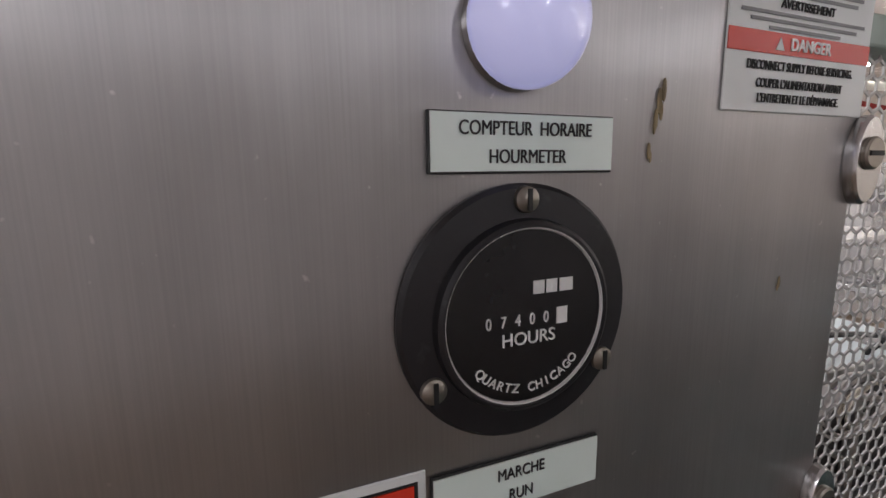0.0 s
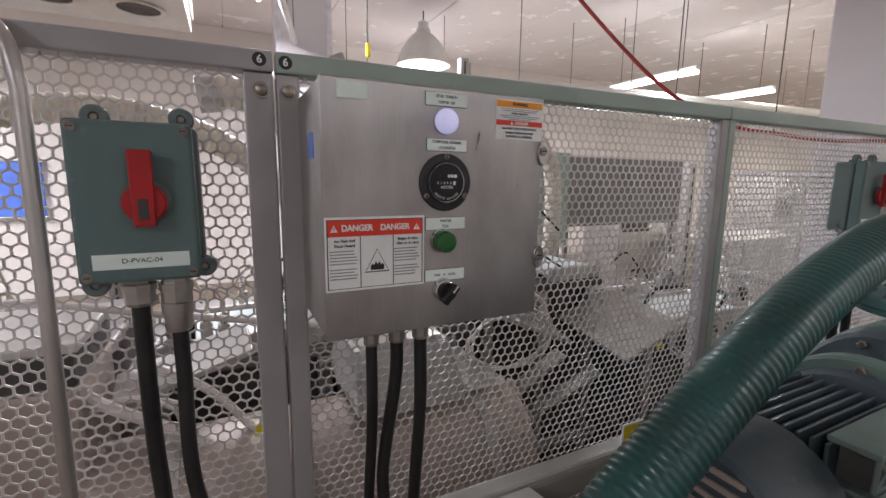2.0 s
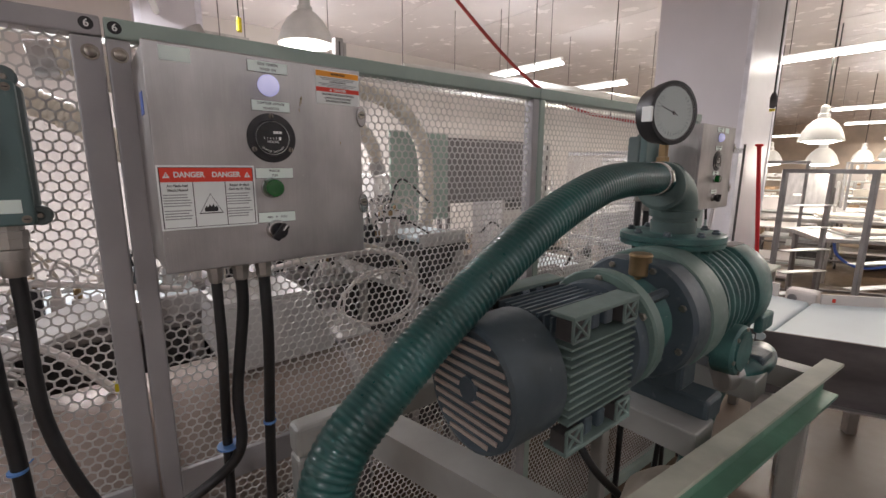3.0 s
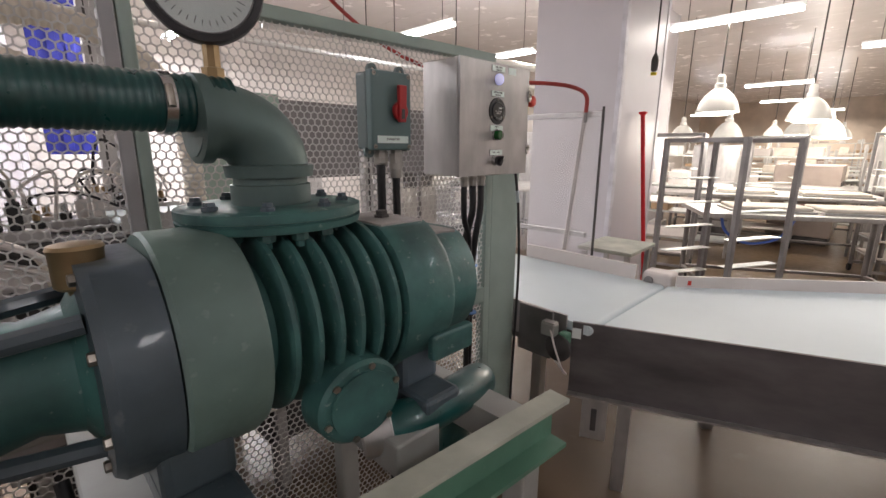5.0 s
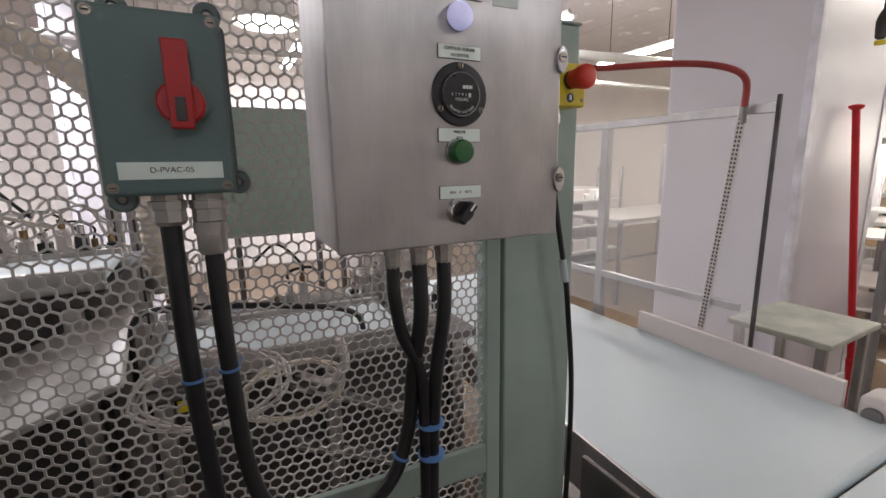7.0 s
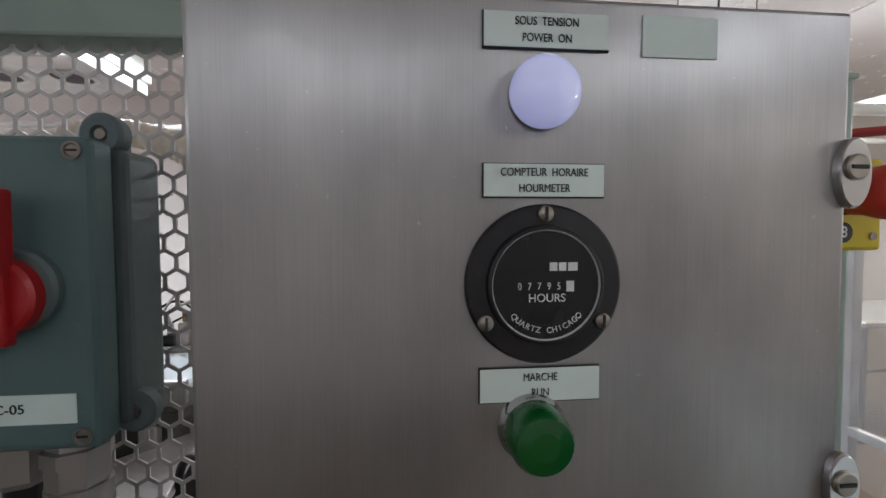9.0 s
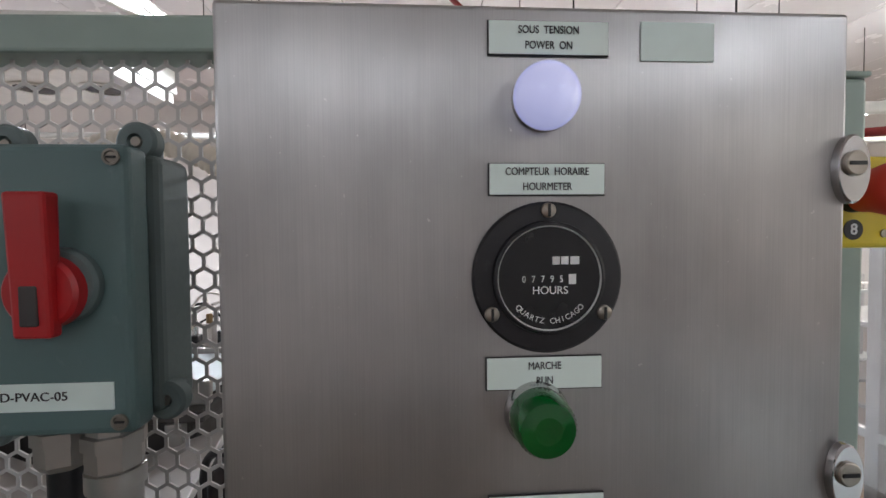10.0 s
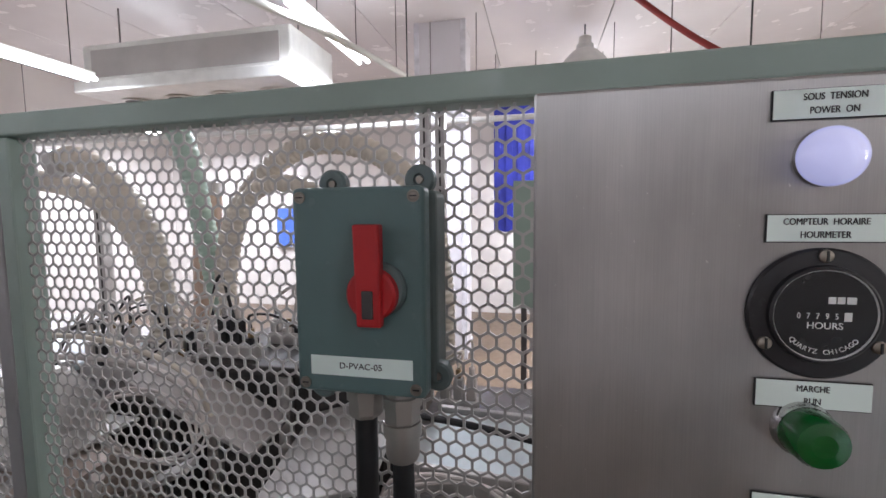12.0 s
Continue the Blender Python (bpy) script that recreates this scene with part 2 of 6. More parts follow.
def rod(a, b, r, segs=14, bm=None, bevel=0.0):
    d = (Vector(b) - Vector(a)).length
    prof = [(0, r), (d, r)] if not bevel else [(0, r - bevel), (bevel, r), (d - bevel, r), (d, r - bevel)]
    return lathe(prof, a, Vector(b) - Vector(a), segs, bm)


def spline(points, steps=10):
    """A smooth line through the points."""
    p = [Vector(q) for q in points]
    p = [2 * p[0] - p[1]] + p + [2 * p[-1] - p[-2]]
    out = []
    for i in range(1, len(p) - 2):
        for k in range(steps):
            t = k / steps
            out.append(0.5 * (2 * p[i] + (p[i + 1] - p[i - 1]) * t + (2 * p[i - 1] - 5 * p[i] + 4 * p[i + 1] - p[i + 2]) * t * t + (3 * p[i] - p[i - 1] - 3 * p[i + 1] + p[i + 2]) * t ** 3))
    return out + [p[-2]]


def pipe(path, radius, segs=12, bm=None):
    """A tube along a path; radius may be a function of the length walked."""
    bm = bm or bmesh.new()
    path = [Vector(q) for q in path]
    side, rings, walked = None, [], 0.0
    for i, q in enumerate(path):
        d = (path[min(i + 1, len(path) - 1)] - path[max(i - 1, 0)]).normalized()
        if side is None:
            side = d.orthogonal().normalized()
        side = (side - d * side.dot(d)).normalized()
        up = d.cross(side)
        if i:
            walked += (q - path[i - 1]).length
        r = radius(walked) if callable(radius) else radius
        rings.append([bm.verts.new(q + (side * math.cos(a) + up * math.sin(a)) * r) for a in (2 * math.pi * k / segs for k in range(segs))])
    for a, b in zip(rings, rings[1:]):
        for k in range(segs):
            bm.faces.new((a[k], a[(k + 1) % segs], b[(k + 1) % segs], b[k])).smooth = True
    bm.faces.new(list(reversed(rings[0])))
    bm.faces.new(rings[-1])
    return bm


def resample(path, step):
    out, left = [path[0].copy()], step
    for a, b in zip(path, path[1:]):
        d, pos = (b - a).length, 0.0
        while d - pos >= left:
            pos += left
            out.append(a.lerp(b, pos / d))
            left = step
        left -= d - pos
    return out


def words(name, body, size, mat, parent, m, label="", squeeze=1.0, bold=0.0):
    """Raised lettering as a mesh, centred on m, which faces along its z."""
    cu = bpy.data.curves.new(name, "FONT")
    cu.body, cu.size, cu.align_x, cu.align_y, cu.extrude, cu.offset = body, size, "CENTER", "CENTER", 0.0002, bold
    tmp = bpy.data.objects.new(name, cu)
    scene.collection.objects.link(tmp)
    me = bpy.data.meshes.new_from_object(tmp.evaluated_get(bpy.context.evaluated_depsgraph_get()))
    bpy.data.objects.remove(tmp)
    me.transform(m @ Matrix.Diagonal((squeeze, 1, 1, 1)))
    me.materials.clear()
    me.materials.append(mat)
    ob = new(name, me)
    ob.parent = parent
    return tagged(ob, label)


def facing(x, y, z):
    """Pose of lettering on an upright face that looks along -y."""
    return pose(x, y, z, 90, 0, 0)


# ---- the hall ----
# the east side of the hall is laid out on its own grid, turned and widened a little
EAST = Matrix.Translation((1.1, -0.8, 0)) @ Matrix.Rotation(radians(2.0), 4, "Z") @ Matrix.Diagonal((1.055, 1.055, 1, 1)) @ Matrix.Translation((-1.1, 0.8, 0))
X0, X1, Y0, Y1, TOP = -5.0, 27.0, -3.6, 6.6, 3.60
floor = solo("floor", box((X0, Y0, -0.15), (X1, Y1, 0.0)), FLOOR, "tan glossy epoxy floor with faint stains", "floor", kind="structure")
ceiling_bm = box((X0, Y0, TOP + 0.03), (X1, Y1, TOP + 0.15))
px = X0
while px < X1 - 0.1:
    box((px + 0.004, Y0, TOP), (min(px + 1.216, X1), Y1, TOP + 0.029), 0.003, 1, ceiling_bm)
    px += 1.22
ceiling = solo("ceiling", ceiling_bm, CEIL, "white glossy ceiling panels with narrow joints", "ceiling", kind="structure")
# the unseen south wall is added; its tone shapes the door reflections
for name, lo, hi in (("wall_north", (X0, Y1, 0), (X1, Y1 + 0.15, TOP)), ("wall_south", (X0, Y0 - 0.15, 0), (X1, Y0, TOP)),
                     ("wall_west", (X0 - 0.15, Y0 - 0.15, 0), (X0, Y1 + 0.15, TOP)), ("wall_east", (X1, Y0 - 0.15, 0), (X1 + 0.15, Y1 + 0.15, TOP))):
    solo(name, box(lo, hi), SOUTH_REFLECTED if name == "wall_south" else WALL_WARM_HAZE if name == "wall_east" else WALL, "panelled hall wall, the south one added unseen", "wall", kind="structure")


def make_column(name, x, y, w, d, label):
    col = thing(name, (x, y, 0), label, "column", kind="structure")
    part("core", box((0, 0, 0), (w, d, TOP), 0.012), COLUMN, col)
    for lx in (0.0, w):
        part("corner_trim", box((lx - 0.028, -0.006, 0), (lx + 0.028, 0.03, TOP), 0.004), TRIM_WHITE, col)
    part("base_trim", box((-0.012, -0.012, 0), (w + 0.012, d + 0.012, 0.12), 0.004), TRIM_WHITE, col)
    if x > 3:
        col.matrix_basis = EAST @ col.matrix_basis
    return col


make_column("column_1", 3.97, 0.45, 0.80, 0.72, "square white clad building column")
make_column("column_2", 0.35, 4.3, 0.5, 0.5, "square white building column behind the machines")
make_column("column_3", 8.3, 1.6, 0.5, 0.5, "square white building column far down the hall")


# ---- lamps of the hall ----
def tube_lamp(x, y, z, length, turn=0.0, group="fluorescent tubes", watts=1.0, tint=(0.98, 0.95, 1.02)):
    if x > 4:
        x, y, _ = EAST @ Vector((x, y, 0))
    lamp = thing("tube_lamp", (x, y, z), "white twin fluorescent tube fitting, some added unseen for light", "ceiling lamp", group, turn=turn)
    h = length / 2
    part("housing", box((-0.022, -h, 0.03), (0.022, h, 0.075), 0.006), SHADE_WHITE, lamp)
    for sx in (-0.042, 0.042):
        part("tube", rod((sx, -h + 0.02, 0.012), (sx, h - 0.02, 0.012), 0.017, 10), TUBE_GLOW, lamp, "glowing fluorescent tube")
    for sy in (-h * 0.7, h * 0.7):
        part("hanger", rod((0, sy, 0.07), (0, sy, TOP - z + 0.01), 0.004, 6), RUBBER, lamp)
    data = bpy.data.lights.new("tube_and_fill_light", "AREA")
    data.shape, data.size, data.size_y, data.energy, data.color = "RECTANGLE", 0.12, length, TUBE_WATTS * watts, tint
    light = new("tube_and_fill_light", data)
    light.location, light.rotation_euler = (x, y, z - 0.012), (0, 0, radians(turn))
    return lamp


# tubes south (y < -1), northwest and beyond x = 8 are unseen, added for light
for x, y, w in ((-2.05, 2.15, 2.2), (0.08, 2.9, 2.6), (6.15, 0.3, 0.8), (6.1, 3.1, 1.1), (4.4, 3.0, 1.2), (2.4, 5.2, 2.2), (-3.6, 5.0, 2.4), (-2.7, -2.3, 1.0), (1.0, -3.3, 0.32), (3.9, -2.4, 0.42), (8.6, -1.2, 1.6), (8.6, 2.4, 1.4), (7.2, -2.8, 0.9), (12.0, 0.6, 1.8), (12.0, -2.2, 1.4), (12.5, 3.6, 1.4), (16.0, 0.9, 2.0), (16.0, -2.0, 1.6), (20.5, 0.4, 2.2), (24.5, 0.8, 2.2), (20.5, 3.8, 1.6)):
    tube_lamp(x, y, 2.95 if -1 < x < 1 and y > 0 else 2.74, 1.22, 0, watts=w, tint=(1.0, 0.89, 0.78) if x > 5 else (0.98, 0.95, 1.02))


def pendant(x, y, z, r, label, watts=1.0):
    if x > 4:
        x, y, _ = EAST @ Vector((x, y, 0))
    lamp = thing("pendant_lamp", (x, y, z), label, "pendant lamp", "bell pendant lamps")
    part("shade", lathe([(-0.02, r * 1.01), (0.0, r), (0.03 * r / 0.2, r * 0.94), (0.09 * r / 0.2, r * 0.84), (0.15 * r / 0.2, r * 0.66), (0.20 * r / 0.2, r * 0.42), (0.215 * r / 0.2, r * 0.30)], (0, 0, 0), (0, 0, 1), 36), SHADE_WHITE, lamp)
    part("diffuser", lathe([(-0.05, 0), (-0.045, r * 0.5), (-0.02, r * 0.86), (-0.001, r * 0.96)], (0, 0, 0), (0, 0, 1), 32), GLOW, lamp, "bright glowing diffuser")
    part("neck", lathe([(0, r * 0.27), (0.05, r * 0.27), (0.06, r * 0.20), (0.13, r * 0.20), (0.15, r * 0.1)], (0, 0, 0.215 * r / 0.2), (0, 0, 1), 20), SHADE_WHITE, lamp)
    part("cord", rod((0, 0, 0.215 * r / 0.2 + 0.14), (0, 0, TOP - z + 0.01), 0.008, 8), RUBBER, lamp)
    data = bpy.data.lights.new("pendant_light", "POINT")
    data.energy, data.shadow_soft_size, data.color = PENDANT_WATTS * watts, r * 0.8, (1.0, 0.90, 0.80)
    new("pendant_light", data).location = (x, y, z - r)
    return lamp


pendant(2.10, 4.75, 2.98, 0.33, "white bell pendant lamp over the machines")
pendant(6.15, 0.32, 1.84, 0.21, "white bell pendant lamp over the work tables", 0.5)
pendant(6.97, -0.37, 1.77, 0.21, "white bell pendant lamp over the work tables", 0.5)
pendant(8.35, 0.63, 1.60, 0.21, "white bell pendant lamp over the far tables", 0.4)
pendant(8.98, -0.45, 1.63, 0.21, "white bell pendant lamp over the far tables", 0.4)
# pendants beyond x = 11 are added, repeating the row to light the deep hall
for x, y in ((11.2, 0.1), (11.9, -1.2), (13.2, 0.7), (15.1, -0.4), (17.3, 0.5)):
    pendant(x, y, 1.72, 0.21, "white bell pendant lamp added far down the hall", 0.4)
pendant(9.14, 1.45, 1.61, 0.21, "white bell pendant lamp over the far tables", 0.4)


# ---- guard fence of perforated sheet ----
def fence_y(x):
    return 0.178 - 0.035 * x


def hex_sheet(w, h, pitch=0.0178, web=0.0030, thick=0.0016):
    """A sheet with rows of six-sided holes, from (0, 0, 0) to (w, 0, h)."""
    row = pitch * math.sqrt(3) / 2
    nx, nz = int(w / pitch), int(h / row)
    ang = [math.pi / 2 + i * math.pi / 3 for i in range(6)]
    ro, ri = pitch / math.sqrt(3), (pitch - web) / math.sqrt(3)
    outer = np.array([(ro * math.cos(a), ro * math.sin(a)) for a in ang])
    inner = np.array([(ri * math.cos(a), ri * math.sin(a)) for a in ang])
    verts, faces = [], []
    for j in range(nz + 1):
        for i in range(nx + 1):
            cx, cz = (i + 0.5 * (j % 2)) * pitch, j * row
            k = len(verts)
            for ring, y in ((outer, 0.0), (inner, 0.0), (inner, thick), (outer, thick)):
                verts += [(min(max(cx + a, 0), w), y, min(max(cz + b, 0), h)) for a, b in ring]
            for s in range(6):
                n = (s + 1) % 6
                faces += [(k + s, k + n, k + 6 + n, k + 6 + s), (k + 6 + s, k + 6 + n, k + 12 + n, k + 12 + s), (k + 12 + s, k + 12 + n, k + 18 + n, k + 18 + s)]
    me = bpy.data.meshes.new("perforated_sheet")
    me.from_pydata(verts, [], faces)
    me.materials.append(MESH_METAL)
    return me


def fence_panel(xa, xb, mat, label, post_left=0.04, post_right=0.04, z_low=0.12, z_high=1.741, rails=(0.904,), rail_mat=None):
    a, b = Vector((xa, fence_y(xa), 0)), Vector((xb, fence_y(xb), 0))
    w = (b - a).length
    panel = thing("fence_panel", a, label, "fence panel", "guard fence panels", turn=math.degrees(math.atan2(b.y - a.y, b.x - a.x)))
    part("top_rail", box((0, -0.014, z_high - 0.030), (w, 0.022, z_high), 0.003), rail_mat or mat, panel)
    part("bottom_rail", box((0, -0.014, z_low), (w, 0.022, z_low + 0.05), 0.003), mat, panel)
    for z in rails:
        part("middle_rail", box((post_left, -0.012, z - 0.029), (w - post_right, 0.0005, z + 0.029), 0.002), mat, panel)
    part("post", box((0, -0.012, 0.0), (post_left, 0.024, z_high - 0.031), 0.003), mat, panel)
    part("post", box((w - post_right, -0.012, 0.0), (w, 0.024, z_high - 0.031), 0.003), mat, panel)
    sheet = new("perforated_sheet", hex_sheet(w - 0.03, z_high - z_low - 0.03))
    sheet.location, sheet.parent = (0.015, 0.002, z_low + 0.02), panel
    tagged(sheet, "sheet metal with rows of six-sided holes")
    return panel


panel_a = fence_panel(-1.35, -0.118, FENCE_GREY, "grey framed guard fence panel of perforated sheet")
panel_b = fence_panel(-0.114, 0.898, FENCE_GREY, "green and grey framed guard fence panel of perforated sheet", 0.032, 0.026, rail_mat=FENCE_GREEN)
panel_c = fence_panel(0.900, 1.938, FENCE_GREEN, "green framed guard fence panel of perforated sheet", 0.024, 0.03)


def number_disc(x, z, digit):
    y = fence_y(x) - 0.0142
    disc = thing("number_sticker", (x, y, z), "round black sticker with a white number on the fence", "sticker", "number stickers")
    part("disc", lathe([(0, 0.0095), (0.0006, 0.0095)], (0, 0, 0), (0, -1, 0), 24), BLACK, disc)
    words("digit", digit, 0.015, WHITE_PRINT, disc, facing(0, -0.0008, 0), bold=0.0003)


def fence_bolt(x, z):
    y = fence_y(x) - 0.012
    solo("bolt", lathe([(0, 0.012), (0.002, 0.012), (0.0021, 0.009), (0.006, 0.008), (0.008, 0.004), (0.0085, 0)], (x, y, z), (0, -1, 0), 18), SCREW, "dull domed bolt head in a fence post", "bolt", "fence bolts")


number_disc(-0.136, 1.727, "6")
number_disc(-0.101, 1.726, "6")
fence_bolt(-0.135, 1.686)
fence_bolt(-0.098, 1.686)

# wide sheet-metal end post beside the fence
end_post = thing("end_post", (1.886, 0, 0), "wide grey-green sheet-metal end post of the fence", "post")
part("face", box((0.071, 0.115, 0.0), (0.234, 0.160, 1.700), 0.004), FENCE_GREEN, end_post)
part("flange", box((0.054, 0.126, 0.0), (0.0705, 0.158, 1.700), 0.003), FENCE_GREEN, end_post)
part("cap", box((0.069, 0.113, 1.7005), (0.236, 0.162, 1.706), 0.002), FENCE_GREEN, end_post)

# upright bent rod in front of the left panel
rod_thing = thing("bent_rod", (-0.400, 0.135, 0.0), "upright grey bent steel rod before the fence", "rod")
part("bar", pipe(spline([(0, 0, 0.0), (0.004, 0, 0.8), (0.01, 0, 1.55), (0.008, 0.0, 1.68), (-0.012, 0.02, 1.73), (-0.05, 0.05, 1.745)], 8), 0.0085, 12), STEEL_ROUGH, rod_thing)


# ---- control boxes ----
def label_plate(parent, x0, z1, w, h, lines, size=0.0049, name="label_plate", squeeze=0.80, gap=1.40):
    plate = part(name, box((x0, -0.0014, z1 - h), (x0 + w, -0.0002, z1), 0.0002, 1), LABEL_EDGE, parent, "dark-edged engraved label")
    part("plate_face", box((x0 + 0.0006, -0.0018, z1 - h + 0.0006), (x0 + w - 0.0004, -0.0013, z1 - 0.0004)), LABEL, plate, "pale engraved label face", 0)
    for i, line in enumerate(lines):
        z = z1 - h / 2 + ((len(lines) - 1) / 2 - i) * size * gap
        words("lettering", line, size, BLACK_PRINT, plate, facing(x0 + w * 0.5, -0.0020, z), squeeze=squeeze)
    return plate


def hour_meter(parent, x, z, digits):
    meter = part("hour_meter", lathe([(0, 0.0350), (0.0016, 0.0350), (0.0028, 0.0338), (0.0032, 0.0285), (0.0034, 0.0262), (0.0058, 0.0256), (0.0064, 0.0246), (0.0064, 0.0240), (0.0044, 0.0238), (0.0044, 0.0)], (x, -0.0002, z), (0, -1, 0), 56), BLACK, parent, "black round flanged hour meter", 30)
    y = -0.0047
    part("face_ring", lathe([(0, 0.0238), (0.0013, 0.0242), (0.0013, 0.0236), (0.0, 0.0234)], (x, y, z), (0, -1, 0), 48), WHITE_PRINT, meter, "thin pale ring")
    part("dial_face", lathe([(0, 0.0233), (0.0006, 0.0233), (0.0006, 0)], (x, y, z), (0, -1, 0), 40), FACE_BLACK, meter)
    ty = y - 0.0009
    for k, (dx, w) in enumerate(((-0.0005, 0.0034), (0.0035, 0.0034), (0.0077, 0.0042))):
        mark = box((x + 0.0018 + dx, ty, z + 0.0062), (x + 0.0018 + dx + w, ty + 0.0002, z + 0.0098))
        part("mark_block", mark, WHITE_PRINT, meter)
    for k, d in enumerate(digits):
        words("digit", d, 0.0044, WHITE_PRINT, meter, facing(x - 0.0118 + k * 0.0043, ty, z - 0.0005), squeeze=0.75)
    part("tenths_wheel", box((x + 0.0088, ty, z - 0.0028), (x + 0.0122, ty + 0.0002, z + 0.0018)), WHITE_PRINT, meter, "pale tenths wheel")
    words("unit_word", "HOURS", 0.0050, WHITE_PRINT, meter, facing(x + 0.0002, ty, z - 0.0056))
    arc = "QUARTZ CHICAGO"
    for k, ch in enumerate(arc):
        if ch != " ":
            a = math.radians(-90 + (k - 6.5) * 7.2)
            words("letter", ch, 0.0036, WHITE_PRINT, meter, Matrix.Translation((x + 0.0196 * math.cos(a), ty, z + 0.0196 * math.sin(a))) @ pose(0, 0, 0, 90, 0, 0) @ pose(0, 0, 0, 0, 0, math.degrees(a) + 90), squeeze=0.95)
    for a in (90, 212, 328):
        sx, sz = x + 0.0308 * math.cos(radians(a)), z + 0.0308 * math.sin(radians(a))
        screw = part("screw", lathe([(0, 0.0036), (0.0016, 0.0034), (0.0024, 0.0022), (0.0026, 0)], (sx, -0.0028, sz), (0, -1, 0), 16), SCREW, meter)
        part("slot", box((sx - 0.0006, -0.0057, sz - 0.0028), (sx + 0.0006, -0.0052, sz + 0.0028)), BLACK_PRINT, screw)
    return meter


def latch(parent, w, z):
    """Oval quarter-turn door latch on the door's edge."""
    plate = lathe([(0, 0.0152), (0.0032, 0.0152), (0.0043, 0.0142), (0.0044, 0)], (0, 0, 0), (0, -1, 0), 40)
    plate.transform(Matrix.Translation((w - 0.0005, -0.0003, z + 0.0)) @ Matrix.Diagonal((0.55, 1, 1.08, 1)))
    body = part("latch", plate, CHROME, parent, "chromed oval quarter-turn latch")
    part("cam", lathe([(0, 0.0060), (0.0012, 0.0060), (0.0018, 0.0052), (0.0018, 0)], (w - 0.0010, -0.0046, z + 0.0025), (0, -1, 0), 24), SCREW, body)
    part("slot", box((w - 0.0052, -0.0069, z + 0.0016), (w + 0.0032, -0.0063, z + 0.0034)), BLACK_PRINT, body)
    return body


def selector(parent, x, z):
    base = part("selector_switch", lathe([(0, 0.0150), (0.003, 0.0150), (0.005, 0.0142), (0.009, 0.0135), (0.010, 0.012)], (x, -0.0002, z), (0, -1, 0), 32), CHROME, parent, "chrome-ringed black selector knob")
    knob = part("knob", lathe([(0.009, 0.0118), (0.014, 0.0122), (0.018, 0.0122), (0.0195, 0.0112), (0.0195, 0)], (x, 0, z), (0, -1, 0), 28), BLACK, base)
    bar = box((-0.0052, -0.029, -0.0150), (0.0052, -0.016, 0.0125), 0.002)
    bar.transform(Matrix.Translation((x, 0, z)) @ Matrix.Rotation(radians(40), 4, "Y"))
    part("grip", bar, BLACK, knob)
    tip = box((-0.0012, -0.0296, 0.0020), (0.0012, -0.0288, 0.0118), 0.0003, 1)
    tip.transform(Matrix.Translation((x, 0, z)) @ Matrix.Rotation(radians(40), 4, "Y"))
    part("pointer", tip, WHITE_PRINT, knob, "white pointer line")


def green_lamp(parent, x, z):
    base = part("green_lamp", lathe([(0, 0.0152), (0.003, 0.0152), (0.004, 0.0145), (0.006, 0.014)], (x, -0.0002, z), (0, -1, 0), 36), CHROME, parent, "green ribbed pilot lamp")
    bm = bmesh.new()
    segs = 72
    rings = []
    for d, r, ribs in ((0.005, 0.0136, 1), (0.018, 0.0130, 1), (0.0205, 0.0118, 0), (0.0212, 0.006, 0)):
        rings.append([bm.verts.new((x + (r + (0.0004 if ribs and i % 2 else 0)) * math.cos(2 * math.pi * i / segs), -d, z + (r + (0.0004 if ribs and i % 2 else 0)) * math.sin(2 * math.pi * i / segs))) for i in range(segs)])
    for a, b in zip(rings, rings[1:]):
        for i in range(segs):
            bm.faces.new((a[i], a[(i + 1) % segs], b[(i + 1) % segs], b[i])).smooth = True
    bm.faces.new(rings[-1])
    bmesh.ops.recalc_face_normals(bm, faces=bm.faces[:])
    part("lens", bm, LENS_GREEN, base, "dark green ribbed lens", 50)


def white_lamp(parent, x, z):
    base = part("white_lamp", lathe([(0, 0.0150), (0.002, 0.0150), (0.003, 0.0146)], (x, -0.0002, z), (0, -1, 0), 36), CHROME, parent, "lit white dome pilot lamp")
    prof = [(0.0020, 0.0146), (0.005, 0.0152)] + [(0.006 + 0.0120 * math.sin(radians(a)), 0.0152 * math.cos(radians(a))) for a in range(0, 90, 10)] + [(0.0180, 0)]
    part("dome", lathe(prof, (x, 0, z), (0, -1, 0), 40), LENS_WHITE, base, "glowing bluish-white dome", 60)


def gland(parent, x, y, z, r, cut=0.0):
    g = part("cable_gland", lathe([(0, r * 1.15), (0.008, r * 1.15), (0.0085, r * 1.38), (0.017, r * 1.38), (0.0175, r * 1.25), (0.030, r * 1.25), (0.034, r * 1.05)], (x, y, z), (0, 0, -1), 8), GLAND, parent, "nickel cable gland", 20)
    return g


BOX_W, BOX_H = 0.296, 0.296
GLANDS = {True: (0.069, 0.105, 0.140), False: (0.080, 0.116, 0.152)}


